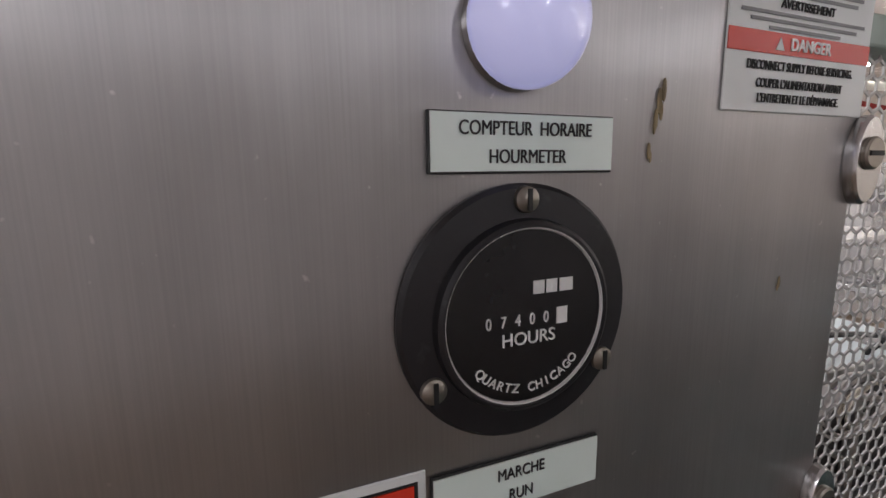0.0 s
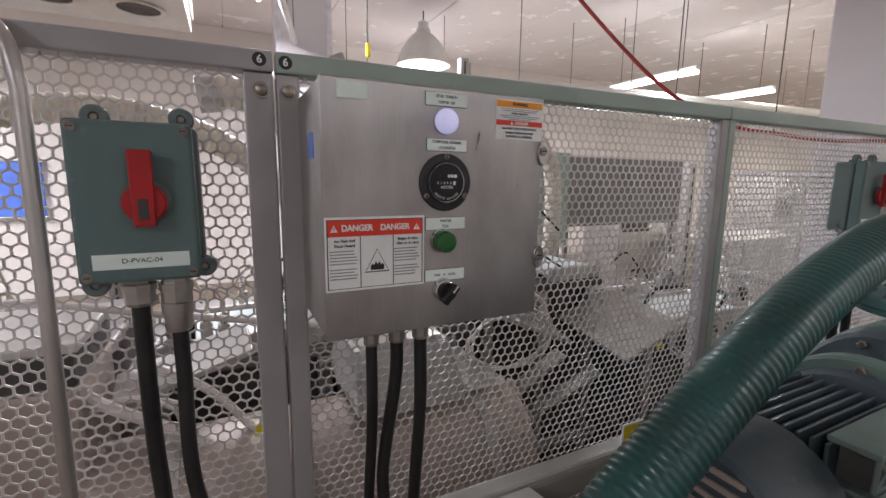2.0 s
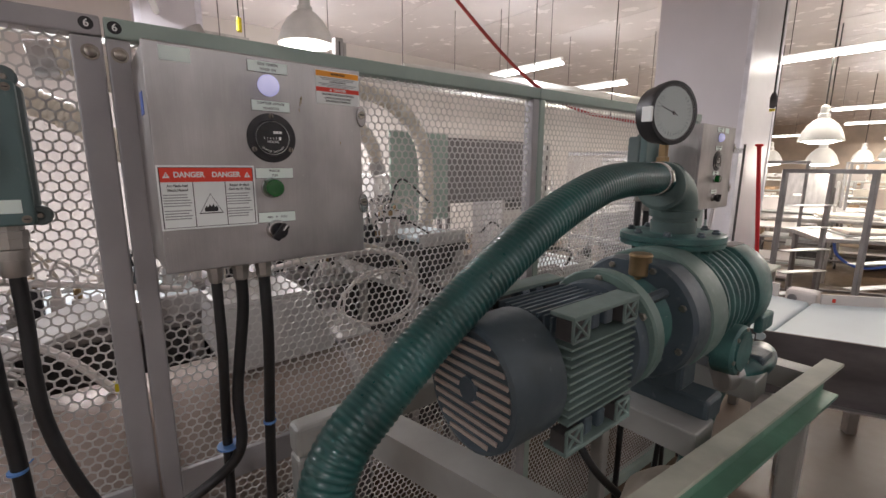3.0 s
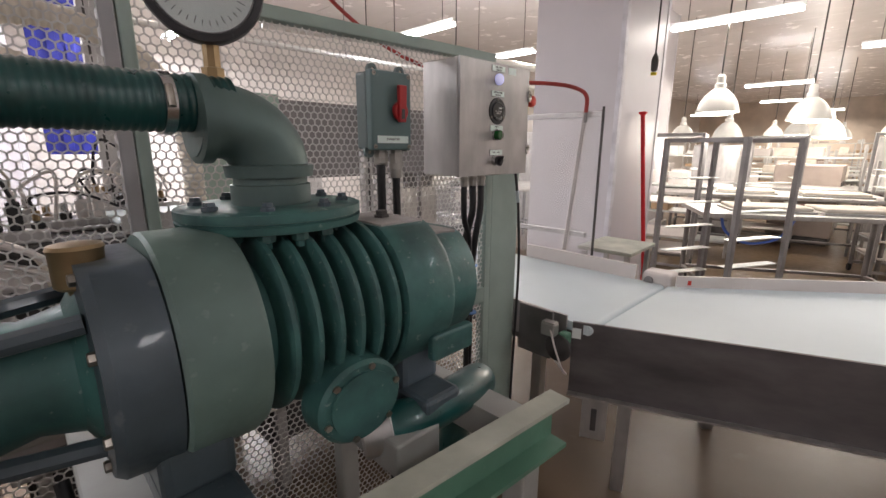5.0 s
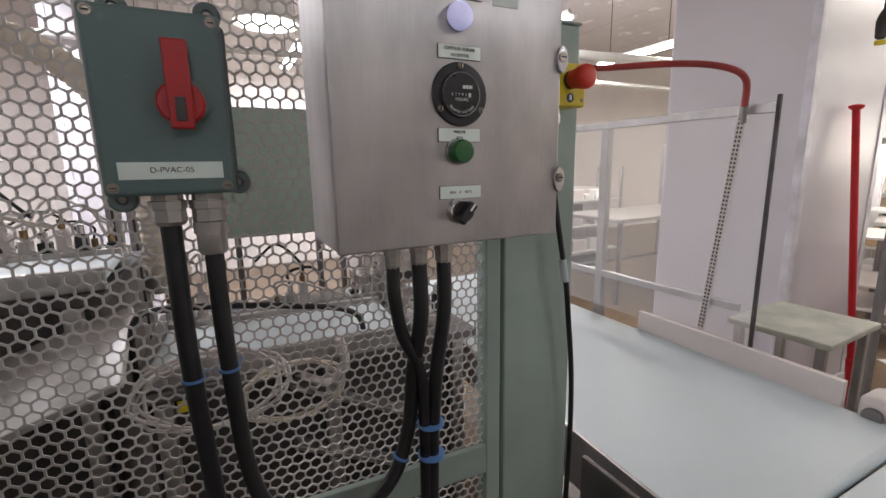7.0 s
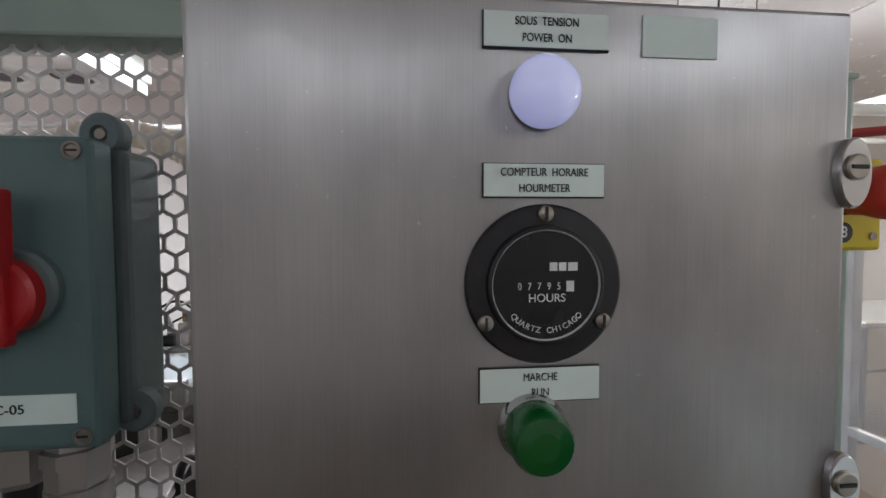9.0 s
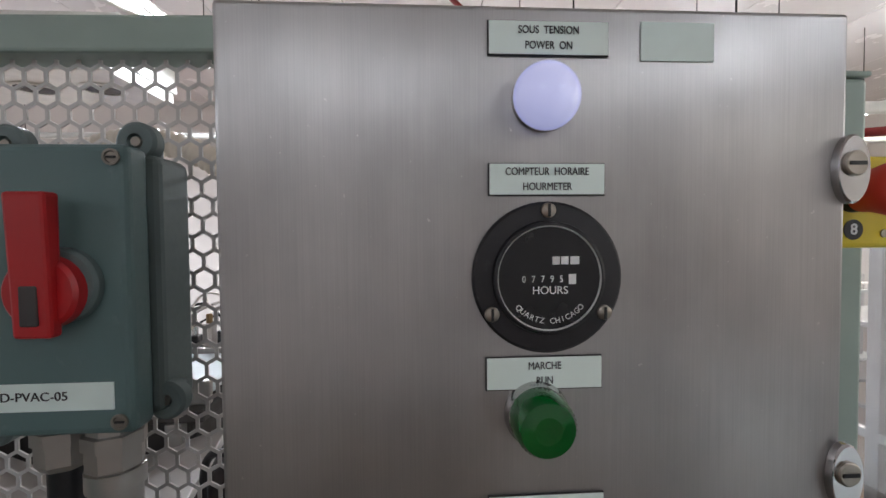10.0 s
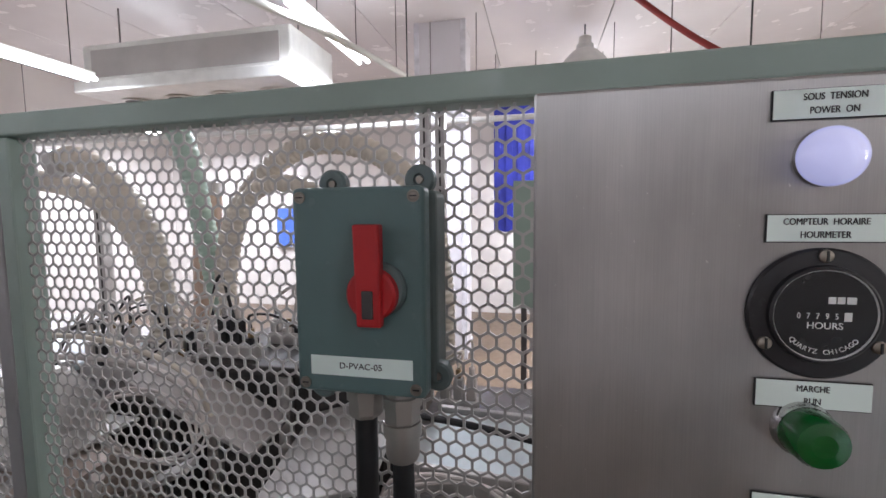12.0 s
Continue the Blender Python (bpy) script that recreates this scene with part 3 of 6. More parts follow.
def control_box(x, y, z, size, depth, digits, spots, label, danger):
    """Stainless control box; its door looks along -y. spots: (x, z) of each fitting on the door."""
    cab = thing("control_box", (x, y, z), label, "control box", "stainless control boxes")
    cab.scale = (size, size, size)
    part("body", box((0.001, 0.010, 0.001), (BOX_W - 0.001, depth, BOX_H - 0.001), 0.003), STEEL_ROUGH, cab)
    part("door", box((0, 0, 0), (BOX_W, 0.0095, BOX_H), 0.0022, 3), STEEL, cab, "brushed door")
    label_plate(cab, *spots["power"], 0.0560, 0.0157, ("SOUS  TENSION", "POWER  ON"))
    white_lamp(cab, *spots["white"])
    label_plate(cab, *spots["meter_label"], 0.0545, 0.0150, ("COMPTEUR  HORAIRE", "HOURMETER"))
    hour_meter(cab, *spots["meter"], digits)
    label_plate(cab, *spots["run"], 0.0550, 0.0157, ("MARCHE", "RUN"))
    green_lamp(cab, *spots["green"])
    label_plate(cab, *spots["mode"], 0.0555, 0.0156, ("MAN     0     AUTO",), 0.0044)
    selector(cab, *spots["selector"])
    for lz in spots["latches"]:
        latch(cab, BOX_W, lz)
    bx, bz = spots["blank"]
    part("blank_sticker", box((bx, -0.0008, bz - 0.0178), (bx + 0.0350, -0.0002, bz)), BLANK, cab, "blank pale sticker")
    if danger:
        danger_sticker(cab, 0.0005, 0.0588, 0.1205, 0.0855)
        warning_sticker(cab, 0.2200, 0.2399, 0.0735, 0.0496)
        part("blue_sticker", box((0.0002, 0.050, BOX_H - 0.085), (0.0008, 0.082, BOX_H - 0.055)), BLUE_PART, cab, "small blue sticker on the side")
        for sx, sz, r in ((0.1968, 0.2446, 0.0021), (0.1952, 0.2415, 0.0024), (0.1961, 0.2385, 0.0016), (0.1942, 0.2362, 0.0019), (0.1938, 0.2338, 0.0012), (0.1922, 0.2272, 0.0015), (0.1929, 0.2254, 0.0010), (0.2580, 0.1810, 0.0014), (0.2574, 0.1792, 0.0009)):
            b = lathe([(0, r), (0.0003, r)], (0, 0, 0), (0, -1, 0), 9)
            b.transform(Matrix.Translation((sx, -0.00025, sz)) @ Matrix.Diagonal((0.38, 1, 1.6, 1)))
            part("rust_stain", b, RUST, cab, "brownish stain")
    for gx, r in zip(GLANDS[danger], (0.0085, 0.0095, 0.0100)):
        gland(cab, gx, 0.055, 0.0008, r)
    return cab


def danger_sticker(cab, x, z, w, h):
    s = part("danger_sticker", box((x, -0.0009, z), (x + w, -0.0002, z + h), 0.0003, 1), STICKER, cab, "red and white danger sticker")
    fy = -0.0012
    m = 0.0035
    part("border", box((x + m - 0.0012, fy + 0.0002, z + m - 0.0008), (x + w - m + 0.0012, fy + 0.0004, z + h - m + 0.0008)), BLACK_PRINT, s)
    part("field", box((x + m, fy, z + m), (x + w - m, fy + 0.0003, z + h - m)), STICKER, s)
    part("red_band", box((x + m, fy - 0.0002, z + h - m - 0.0185), (x + w - m, fy + 0.0002, z + h - m)), DANGER_RED, s)
    bz = z + h - m - 0.0092
    for cx in (x + w * 0.29, x + w * 0.71):
        words("lettering", "DANGER", 0.0098, WHITE_PRINT, s, facing(cx + (0.002 if cx < x + w / 2 else -0.003), fy - 0.0006, bz), squeeze=0.92, bold=0.00035)
    for cx in (x + 0.0105, x + w - 0.0105):
        part("warning_triangle", tri(cx, fy - 0.0005, bz, 0.0085), WHITE_PRINT, s)
        part("mark", box((cx - 0.0005, fy - 0.0009, bz - 0.0022), (cx + 0.0005, fy - 0.0006, bz + 0.0018)), DANGER_RED, s)
    a, b = x + w * 0.335, x + w * 0.665
    for lx in (a, b):
        part("divider", box((lx - 0.0005, fy - 0.0002, z + m), (lx + 0.0005, fy + 0.0001, z + h - m - 0.0186)), BLACK_PRINT, s)
    cx, cz = (a + b) / 2, z + 0.034
    part("hazard_frame", tri(cx, fy - 0.0003, cz, 0.030), BLACK_PRINT, s)
    part("hazard_field", tri(cx, fy - 0.0006, cz, 0.0272), STICKER, s)
    flame = bmesh.new()
    pts = ((-0.008, -0.006), (0.008, -0.006), (0.0085, -0.001), (0.006, 0.002), (0.0045, -0.001), (0.003, 0.0045), (0.0005, 0.0005), (-0.002, 0.004), (-0.004, -0.0005), (-0.006, 0.002), (-0.0085, -0.002))
    flame.faces.new([flame.verts.new((cx + p, fy - 0.0010, cz - 0.005 + q)) for p, q in pts])
    ext = bmesh.ops.extrude_face_region(flame, geom=flame.faces[:])
    bmesh.ops.translate(flame, vec=(0, 0.0003, 0), verts=[v for v in ext["geom"] if isinstance(v, bmesh.types.BMVert)])
    part("flame_sign", flame, BLACK_PRINT, s, "", 0)
    top = z + h - m - 0.0235
    for c0, c1, heads in ((x + m + 0.0015, a - 0.001, ("Arc Flash And", "Shock Hazard")), (b + 0.0012, x + w - m - 0.001, ("Risque de choc", "d'arc ou de choc"))):
        for i, head in enumerate(heads):
            words("heading", head, 0.0046, BLACK_PRINT, s, facing((c0 + c1) / 2, fy - 0.0003, top - i * 0.0056), squeeze=0.92, bold=0.00012)
        for i in range(9):
            zz = top - 0.0125 - i * 0.0036 - (0.003 if i > 4 else 0)
            if zz > z + m + 0.0015:
                part("small_print", box((c0, fy - 0.0001, zz), (c1 - random.uniform(0.0, 0.008), fy + 0.0001, zz + 0.0014)), GREY_PRINT, s)
    return s


def tri(cx, y, cz, size):
    bm = bmesh.new()
    h = size * 0.92
    front = [bm.verts.new((cx + p * size / 2, y, cz + q * h / 2)) for p, q in ((-1, -1), (1, -1), (0, 1))]
    bm.faces.new(front)
    ext = bmesh.ops.extrude_face_region(bm, geom=bm.faces[:])
    bmesh.ops.translate(bm, vec=(0, 0.0002, 0), verts=[v for v in ext["geom"] if isinstance(v, bmesh.types.BMVert)])
    bmesh.ops.recalc_face_normals(bm, faces=bm.faces[:])
    return bm


def warning_sticker(cab, x, z, w, h):
    s = part("warning_sticker", box((x, -0.0008, z), (x + w, -0.0002, z + h), 0.0003, 1), STICKER, cab, "orange-topped white warning sticker")
    fy = -0.0011
    part("orange_band", box((x + 0.0008, fy, z + h - 0.0090), (x + w - 0.0008, fy + 0.0004, z + h - 0.0008)), WARN_ORANGE, s)
    words("lettering", "WARNING", 0.0050, BLACK_PRINT, s, facing(x + w / 2, fy - 0.0002, z + h - 0.0048), bold=0.0001)
    for i, n in enumerate((0.8, 0.72)):
        part("small_print", box((x + w * (1 - n) / 2, fy, z + h - 0.0116 - i * 0.0022), (x + w * (1 + n) / 2, fy + 0.0002, z + h - 0.0105 - i * 0.0022)), GREY_PRINT, s)
    words("lettering", "AVERTISSEMENT", 0.0038, BLACK_PRINT, s, facing(x + w / 2, fy - 0.0001, z + h - 0.0165))
    for i, n in enumerate((0.86, 0.74, 0.5)):
        part("small_print", box((x + w * (1 - n) / 2, fy, z + h - 0.0200 - i * 0.0022), (x + w * (1 + n) / 2, fy + 0.0002, z + h - 0.0190 - i * 0.0022)), GREY_PRINT, s)
    part("red_band", box((x + 0.0004, fy, z + 0.0180), (x + w - 0.0004, fy + 0.0004, z + 0.0245)), DANGER_RED, s)
    words("lettering", "DANGER", 0.0052, STICKER, s, facing(x + w / 2 + 0.003, fy - 0.0002, z + 0.0212), bold=0.0001)
    part("warning_triangle", tri(x + w / 2 - 0.0125, fy - 0.0002, z + 0.0212, 0.0042), STICKER, s)
    for body, zz, sq in (("DISCONNECT SUPPLY BEFORE SERVICING.", 0.0142, 0.72), ("COUPER L'ALIMENTATION AVANT", 0.0088, 0.72), ("L'ENTRETIEN ET LE D\u00c9PANNAGE.", 0.0042, 0.72)):
        words("lettering", body, 0.0040, BLACK_PRINT, s, facing(x + w / 2, fy - 0.0001, z + zz), squeeze=sq)
    return s


BOX1 = (-0.086, 0.0, 1.358)
BOX2 = (1.621, -0.037, 1.355)
S1 = S2 = 1.088
SPOTS1 = {"power": (0.1213, 0.2895), "white": (0.1475, 0.2562), "meter_label": (0.1232, 0.2362), "meter": (0.1489, 0.1838), "run": (0.1222, 0.1412), "green": (0.1440, 0.1120),
          "mode": (0.1218, 0.0760), "selector": (0.1470, 0.0490), "latches": (0.2243, 0.0818), "blank": (0.0175, 0.2914)}
SPOTS2 = {"power": (0.1213, 0.2886), "white": (0.1472, 0.2535), "meter_label": (0.1213, 0.2245), "meter": (0.1485, 0.1719), "run": (0.1197, 0.1352), "green": (0.1434, 0.1085),
          "mode": (0.1204, 0.0698), "selector": (0.1443, 0.0404), "latches": (0.2215, 0.0725), "blank": (0.1930, 0.2895)}
box_1 = control_box(*BOX1, S1, 0.161, "07400", SPOTS1, "brushed stainless control box with a danger sticker", True)
box_2 = control_box(*BOX2, S2, 0.138, "07795", SPOTS2, "brushed stainless control box with hour meter and pilot lamps", False)


# ---- disconnect switches ----
def disconnect(x, y, z, size, depth, tag, label, across=0.0):
    w, h = 0.111, 0.168
    sw = thing("disconnect_switch", (x, y, z), label, "disconnect switch", "rotary disconnect switches")
    sw.scale = (size, size, size)
    part("body", box((0.002, 0.022, 0.002), (w + 0.004, depth, h - 0.002), 0.006, 3), SWITCH_EDGE, sw, "cast grey-green body")
    lid = part("lid", box((0, 0, 0), (w, 0.021, h), 0.0045, 3), SWITCH_GREY, sw, "dark grey-green lid")
    for sx in (0.008, w - 0.008):
        for sz in (0.008, h - 0.008):
            c = part("lid_screw", lathe([(0, 0.0048), (0.0012, 0.0048), (0.0012, 0.0036), (0.0004, 0.0030), (0.0004, 0)], (sx, -0.0002, sz), (0, -1, 0), 18), SCREW, lid)
            part("slot", box((sx - 0.0026, -0.0016, sz - 0.0005), (sx + 0.0026, -0.0007, sz + 0.0005)), BLACK_PRINT, c)
    for sx, sz in ((0.024, h + 0.004), (w - 0.010, h + 0.006), (w + 0.003, 0.010), (0.010, -0.004)):
        ear = part("mounting_ear", lathe([(0, 0.0125), (0.008, 0.0125), (0.010, 0.0105), (0.0102, 0.005), (0.0072, 0.0045), (0.0072, 0)], (sx, depth - 0.028, sz), (0, -1, 0), 22), SWITCH_EDGE, sw)
        part("ear_web", box((sx - 0.008, depth - 0.030, min(sz, h - 0.02)), (sx + 0.008, depth - 0.020, max(sz, 0.02)), 0.002), SWITCH_EDGE, ear)
        part("ear_bolt", lathe([(0, 0.0035), (0.002, 0.003), (0.002, 0)], (sx, depth - 0.0355, sz), (0, -1, 0), 12), SCREW, ear)
    cx, cz = w * 0.555 + across, h * 0.505
    collar = part("lock_collar", lathe([(0, 0.0215), (0.004, 0.0212), (0.006, 0.0195), (0.006, 0)], (cx + 0.004, -0.0002, cz + 0.003), (0, -1, 0), 36), SWITCH_EDGE, sw)
    hub = part("handle", lathe([(0.006, 0.0205), (0.012, 0.0200), (0.0140, 0.0180), (0.0140, 0)], (cx, 0, cz), (0, -1, 0), 40), RED, sw, "red rotary handle")
    grip = box((cx - 0.0105, -0.0215, cz - 0.0240), (cx + 0.0105, -0.010, cz + 0.0540), 0.0020, 2)
    for v in grip.verts:
        t = (v.co.z - (cz - 0.0240)) / 0.0780
        if v.co.z < cz - 0.005:
            v.co.x = cx + (v.co.x - cx) * 0.95
        v.co.y += 0.003 * (1 - t) if v.co.y < -0.016 else 0
    part("grip", grip, RED, hub)
    part("padlock_slot", box((cx - 0.0045, -0.0206, cz - 0.0170), (cx + 0.0045, -0.0175, cz + 0.0045), 0.001), DARK_AND_SHADE, hub, "dark padlock slot")
    tagplate = part("tag_label", box((0.0135, -0.0008, 0.0155), (0.1005, -0.0002, 0.0315)), BLANK, sw, "pale printed label")
    words("lettering", tag, 0.0072, BLACK_PRINT, tagplate, facing(0.057, -0.0010, 0.0238), squeeze=1.05)
    gland(sw, 0.046, depth * 0.55, 0.0015, 0.0128)
    gland(sw, 0.083, depth * 0.40, 0.0015, 0.0128)
    part("reducer", lathe([(0.0, 0.0165), (0.012, 0.0165), (0.0125, 0.0145), (0.030, 0.0145), (0.034, 0.0128)], (0.083, depth * 0.40, -0.030), (0, 0, -1), 20), GLAND, sw, "nickel reducer below the gland")
    return sw


SW1 = (-0.355, 0.120, 1.429)
SW2 = (1.393, 0.053, 1.429)
D1, D2 = 1.180, 1.180
disconnect(*SW1, D1, (fence_y(-0.25) - SW1[1]) / D1, "D-PVAC-04", "grey-green disconnect switch with a red handle", 0.003)
disconnect(*SW2, D2, (fence_y(1.47) - SW2[1]) / D2, "D-PVAC-05", "grey-green disconnect switch with a red handle", 0.010)


# ---- cables ----
def cable(points, r, label, group="black cables"):
    return solo("cable", pipe(spline(points, 12), r, 14), RUBBER, label, "cable", group)


def tie(at, r, direction=(0, 0, 1)):
    d = Vector(direction).normalized()
    bm = lathe([(-0.002, r), (-0.002, r + 0.0014), (0.002, r + 0.0014), (0.002, r)], at, d, 20)
    side = d.orthogonal().normalized()
    p = Vector(at) + side * (r + 0.001)
    merge(bm, rod(p, p + side * 0.012 + d * 0.004, 0.0012, 6))
    solo("cable_tie", bm, TIE, "blue plastic cable tie round a cable", "cable tie", "blue cable ties")


g1 = [(BOX1[0] + gx * S1, BOX1[1] + 0.055 * S1, BOX1[2] - 0.03) for gx in GLANDS[True]]
a1 = [(SW1[0] + 0.046 * D1, SW1[1] + (fence_y(-0.25) - SW1[1]) * 0.55, SW1[2] - 0.032), (SW1[0] + 0.083 * D1, SW1[1] + (fence_y(-0.25) - SW1[1]) * 0.40, SW1[2] - 0.032)]
cable([g1[0], (g1[0][0], 0.062, 1.2), (g1[0][0] - 0.002, 0.085, 1.0), (g1[0][0] - 0.004, 0.10, 0.6), (g1[0][0], 0.11, 0.02)], 0.0085, "black cable hanging from the control box")
cable([g1[1], (g1[1][0] - 0.001, 0.064, 1.26), (g1[1][0] - 0.018, 0.076, 1.11), (g1[0][0] + 0.016, 0.066, 1.005), (-0.04, 0.085, 0.945), (-0.13, 0.105, 0.905), (-0.20, 0.105, 0.955), (a1[1][0] + 0.006, 0.128, 1.12), (a1[1][0] + 0.001, a1[1][1], 1.30), a1[1]], 0.0100, "black cable looping from the switch to the control box")
cable([g1[2], (g1[2][0], 0.06, 1.2), (g1[2][0] - 0.004, 0.08, 1.0), (g1[2][0] - 0.010, 0.10, 0.6), (g1[2][0], 0.11, 0.02)], 0.0100, "black cable hanging from the control box")
cable([a1[0], (a1[0][0] + 0.001, a1[0][1], 1.2), (a1[0][0] + 0.010, 0.145, 0.95), (a1[0][0] + 0.012, 0.145, 0.02)], 0.0110, "black cable hanging from the disconnect switch")
tie((g1[0][0] - 0.002, 0.080, 1.008), 0.0175)
tie((g1[2][0] - 0.004, 0.076, 1.030), 0.0105)
tie((a1[0][0] + 0.006, 0.144, 1.05), 0.0116)
g2 = [(BOX2[0] + gx * S2, BOX2[1] + 0.055 * S2, BOX2[2] - 0.033) for gx in GLANDS[False]]
a2 = [(SW2[0] + 0.046 * D2, SW2[1] + (fence_y(1.47) - SW2[1]) * 0.55, SW2[2] - 0.036), (SW2[0] + 0.083 * D2, SW2[1] + (fence_y(1.47) - SW2[1]) * 0.40, SW2[2] - 0.036)]
cable([g2[0], (g2[0][0] + 0.001, 0.024, 1.275), (g2[0][0] + 0.014, 0.032, 1.215), (g2[0][0] + 0.038, 0.036, 1.16), (g2[0][0] + 0.048, 0.040, 1.09), (g2[0][0] + 0.050, 0.046, 0.85), (g2[0][0] + 0.055, 0.05, 0.55), (g2[0][0] + 0.11, 0.06, 0.02)], 0.0096, "black cable bundled below the control box")
cable([g2[1], (g2[1][0], 0.022, 1.24), (g2[1][0] - 0.006, 0.044, 1.15), (g2[1][0] - 0.014, 0.056, 1.04), (g2[1][0] - 0.050, 0.060, 0.955), (1.615, 0.070, 0.905), (1.555, 0.074, 0.925), (a2[1][0] + 0.016, 0.080, 1.02), (a2[1][0] + 0.002, a2[1][1], 1.21), a2[1]], 0.0112, "black cable looping from the switch to the control box")
cable([g2[2], (g2[2][0] - 0.002, 0.022, 1.24), (g2[2][0] - 0.012, 0.034, 1.13), (g2[2][0] - 0.018, 0.044, 0.95), (g2[2][0] - 0.020, 0.050, 0.55), (g2[2][0] - 0.06, 0.06, 0.02)], 0.0110, "black cable bundled below the control box")
cable([a2[0], (a2[0][0] + 0.001, a2[0][1], 1.21), (a2[0][0] + 0.012, 0.096, 0.95), (a2[0][0] + 0.024, 0.098, 0.5), (a2[0][0] + 0.024, 0.10, 0.02)], 0.0120, "black cable hanging from the disconnect switch")
for tz in (1.055, 1.0, 0.89):
    tie((g2[2][0] - 0.019, 0.042, tz), 0.0205)
tie((a2[0][0] + 0.002, a2[0][1] + 0.001, 1.185), 0.0126)
tie((a2[1][0] + 0.002, a2[1][1] + 0.001, 1.195), 0.0118)
tie((g2[1][0] - 0.026, 0.058, 1.0), 0.0120, (0.5, 0, 1))

# emergency stop on the end post
stop = thing("emergency_stop", (2.014, 0.0590, 1.552), "yellow emergency stop box with a red mushroom button", "emergency stop")
part("box", box((0, 0.016, 0), (0.068, 0.0555, 0.068), 0.003, 2), YELLOW, stop)
part("cover", box((-0.001, 0, -0.001), (0.069, 0.0155, 0.069), 0.0035, 3), YELLOW, stop)
part("collar", lathe([(0, 0.0150), (0.006, 0.0145), (0.010, 0.0125), (0.022, 0.0122)], (0.034, -0.0002, 0.041), (0, -1, 0), 28), BLACK, stop, "black ribbed collar")
part("button", lathe([(0.008, 0.0150), (0.016, 0.0155), (0.027, 0.0185), (0.036, 0.0195), (0.042, 0.0175), (0.0450, 0.011), (0.0455, 0)], (0.034, 0, 0.041), (0, -1, 0), 32), RED_MUSH, stop, "red mushroom button", 60)
num = part("number_disc", lathe([(0, 0.0078), (0.0006, 0.0078)], (0.035, -0.0001, 0.0130), (0, -1, 0), 22), BLACK, stop)
words("digit", "8", 0.0115, WHITE_PRINT, num, facing(0.035, -0.0010, 0.0130), bold=0.0002)
for sx in (0.008, 0.060):
    for sz in (0.010, 0.060):
        part("screw", lathe([(0, 0.0032), (0.001, 0.0030), (0.001, 0)], (sx, -0.0002, sz), (0, -1, 0), 14), SCREW, stop)
part("cable_gland", lathe([(0, 0.0115), (0.010, 0.0118), (0.0105, 0.0135), (0.020, 0.0135), (0.028, 0.0115), (0.029, 0.0100)], (0.027, 0.034, -0.0012), (0, 0, -1), 8), GLAND, stop, "nickel cable gland", 20)
part("plug", lathe([(0.029, 0.0098), (0.052, 0.0095), (0.054, 0.0080), (0.058, 0.0060)], (0.027, 0.034, 0), (0, 0, -1), 20), BLACK, stop, "black plug")
solo("cable", pipe(spline([(2.041, 0.093, 1.496), (2.042, 0.090, 1.44), (2.052, 0.085, 1.36), (2.070, 0.082, 1.26), (2.085, 0.085, 1.18), (2.110, 0.092, 0.95), (2.105, 0.10, 0.5), (2.10, 0.10, 0.02)], 12), 0.0052, 12), RUBBER, "thin black cable below the emergency stop", "cable")
solo("cable_tag", rod((2.0660, 0.0830, 1.280), (2.0740, 0.0825, 1.236), 0.0066, 14), TAPE, "pale blue tape tag round the thin cable", "tape")


# ---- vacuum pump on its stand ----
AX = (-0.248, 1.220)   # y and z of the pump's axis




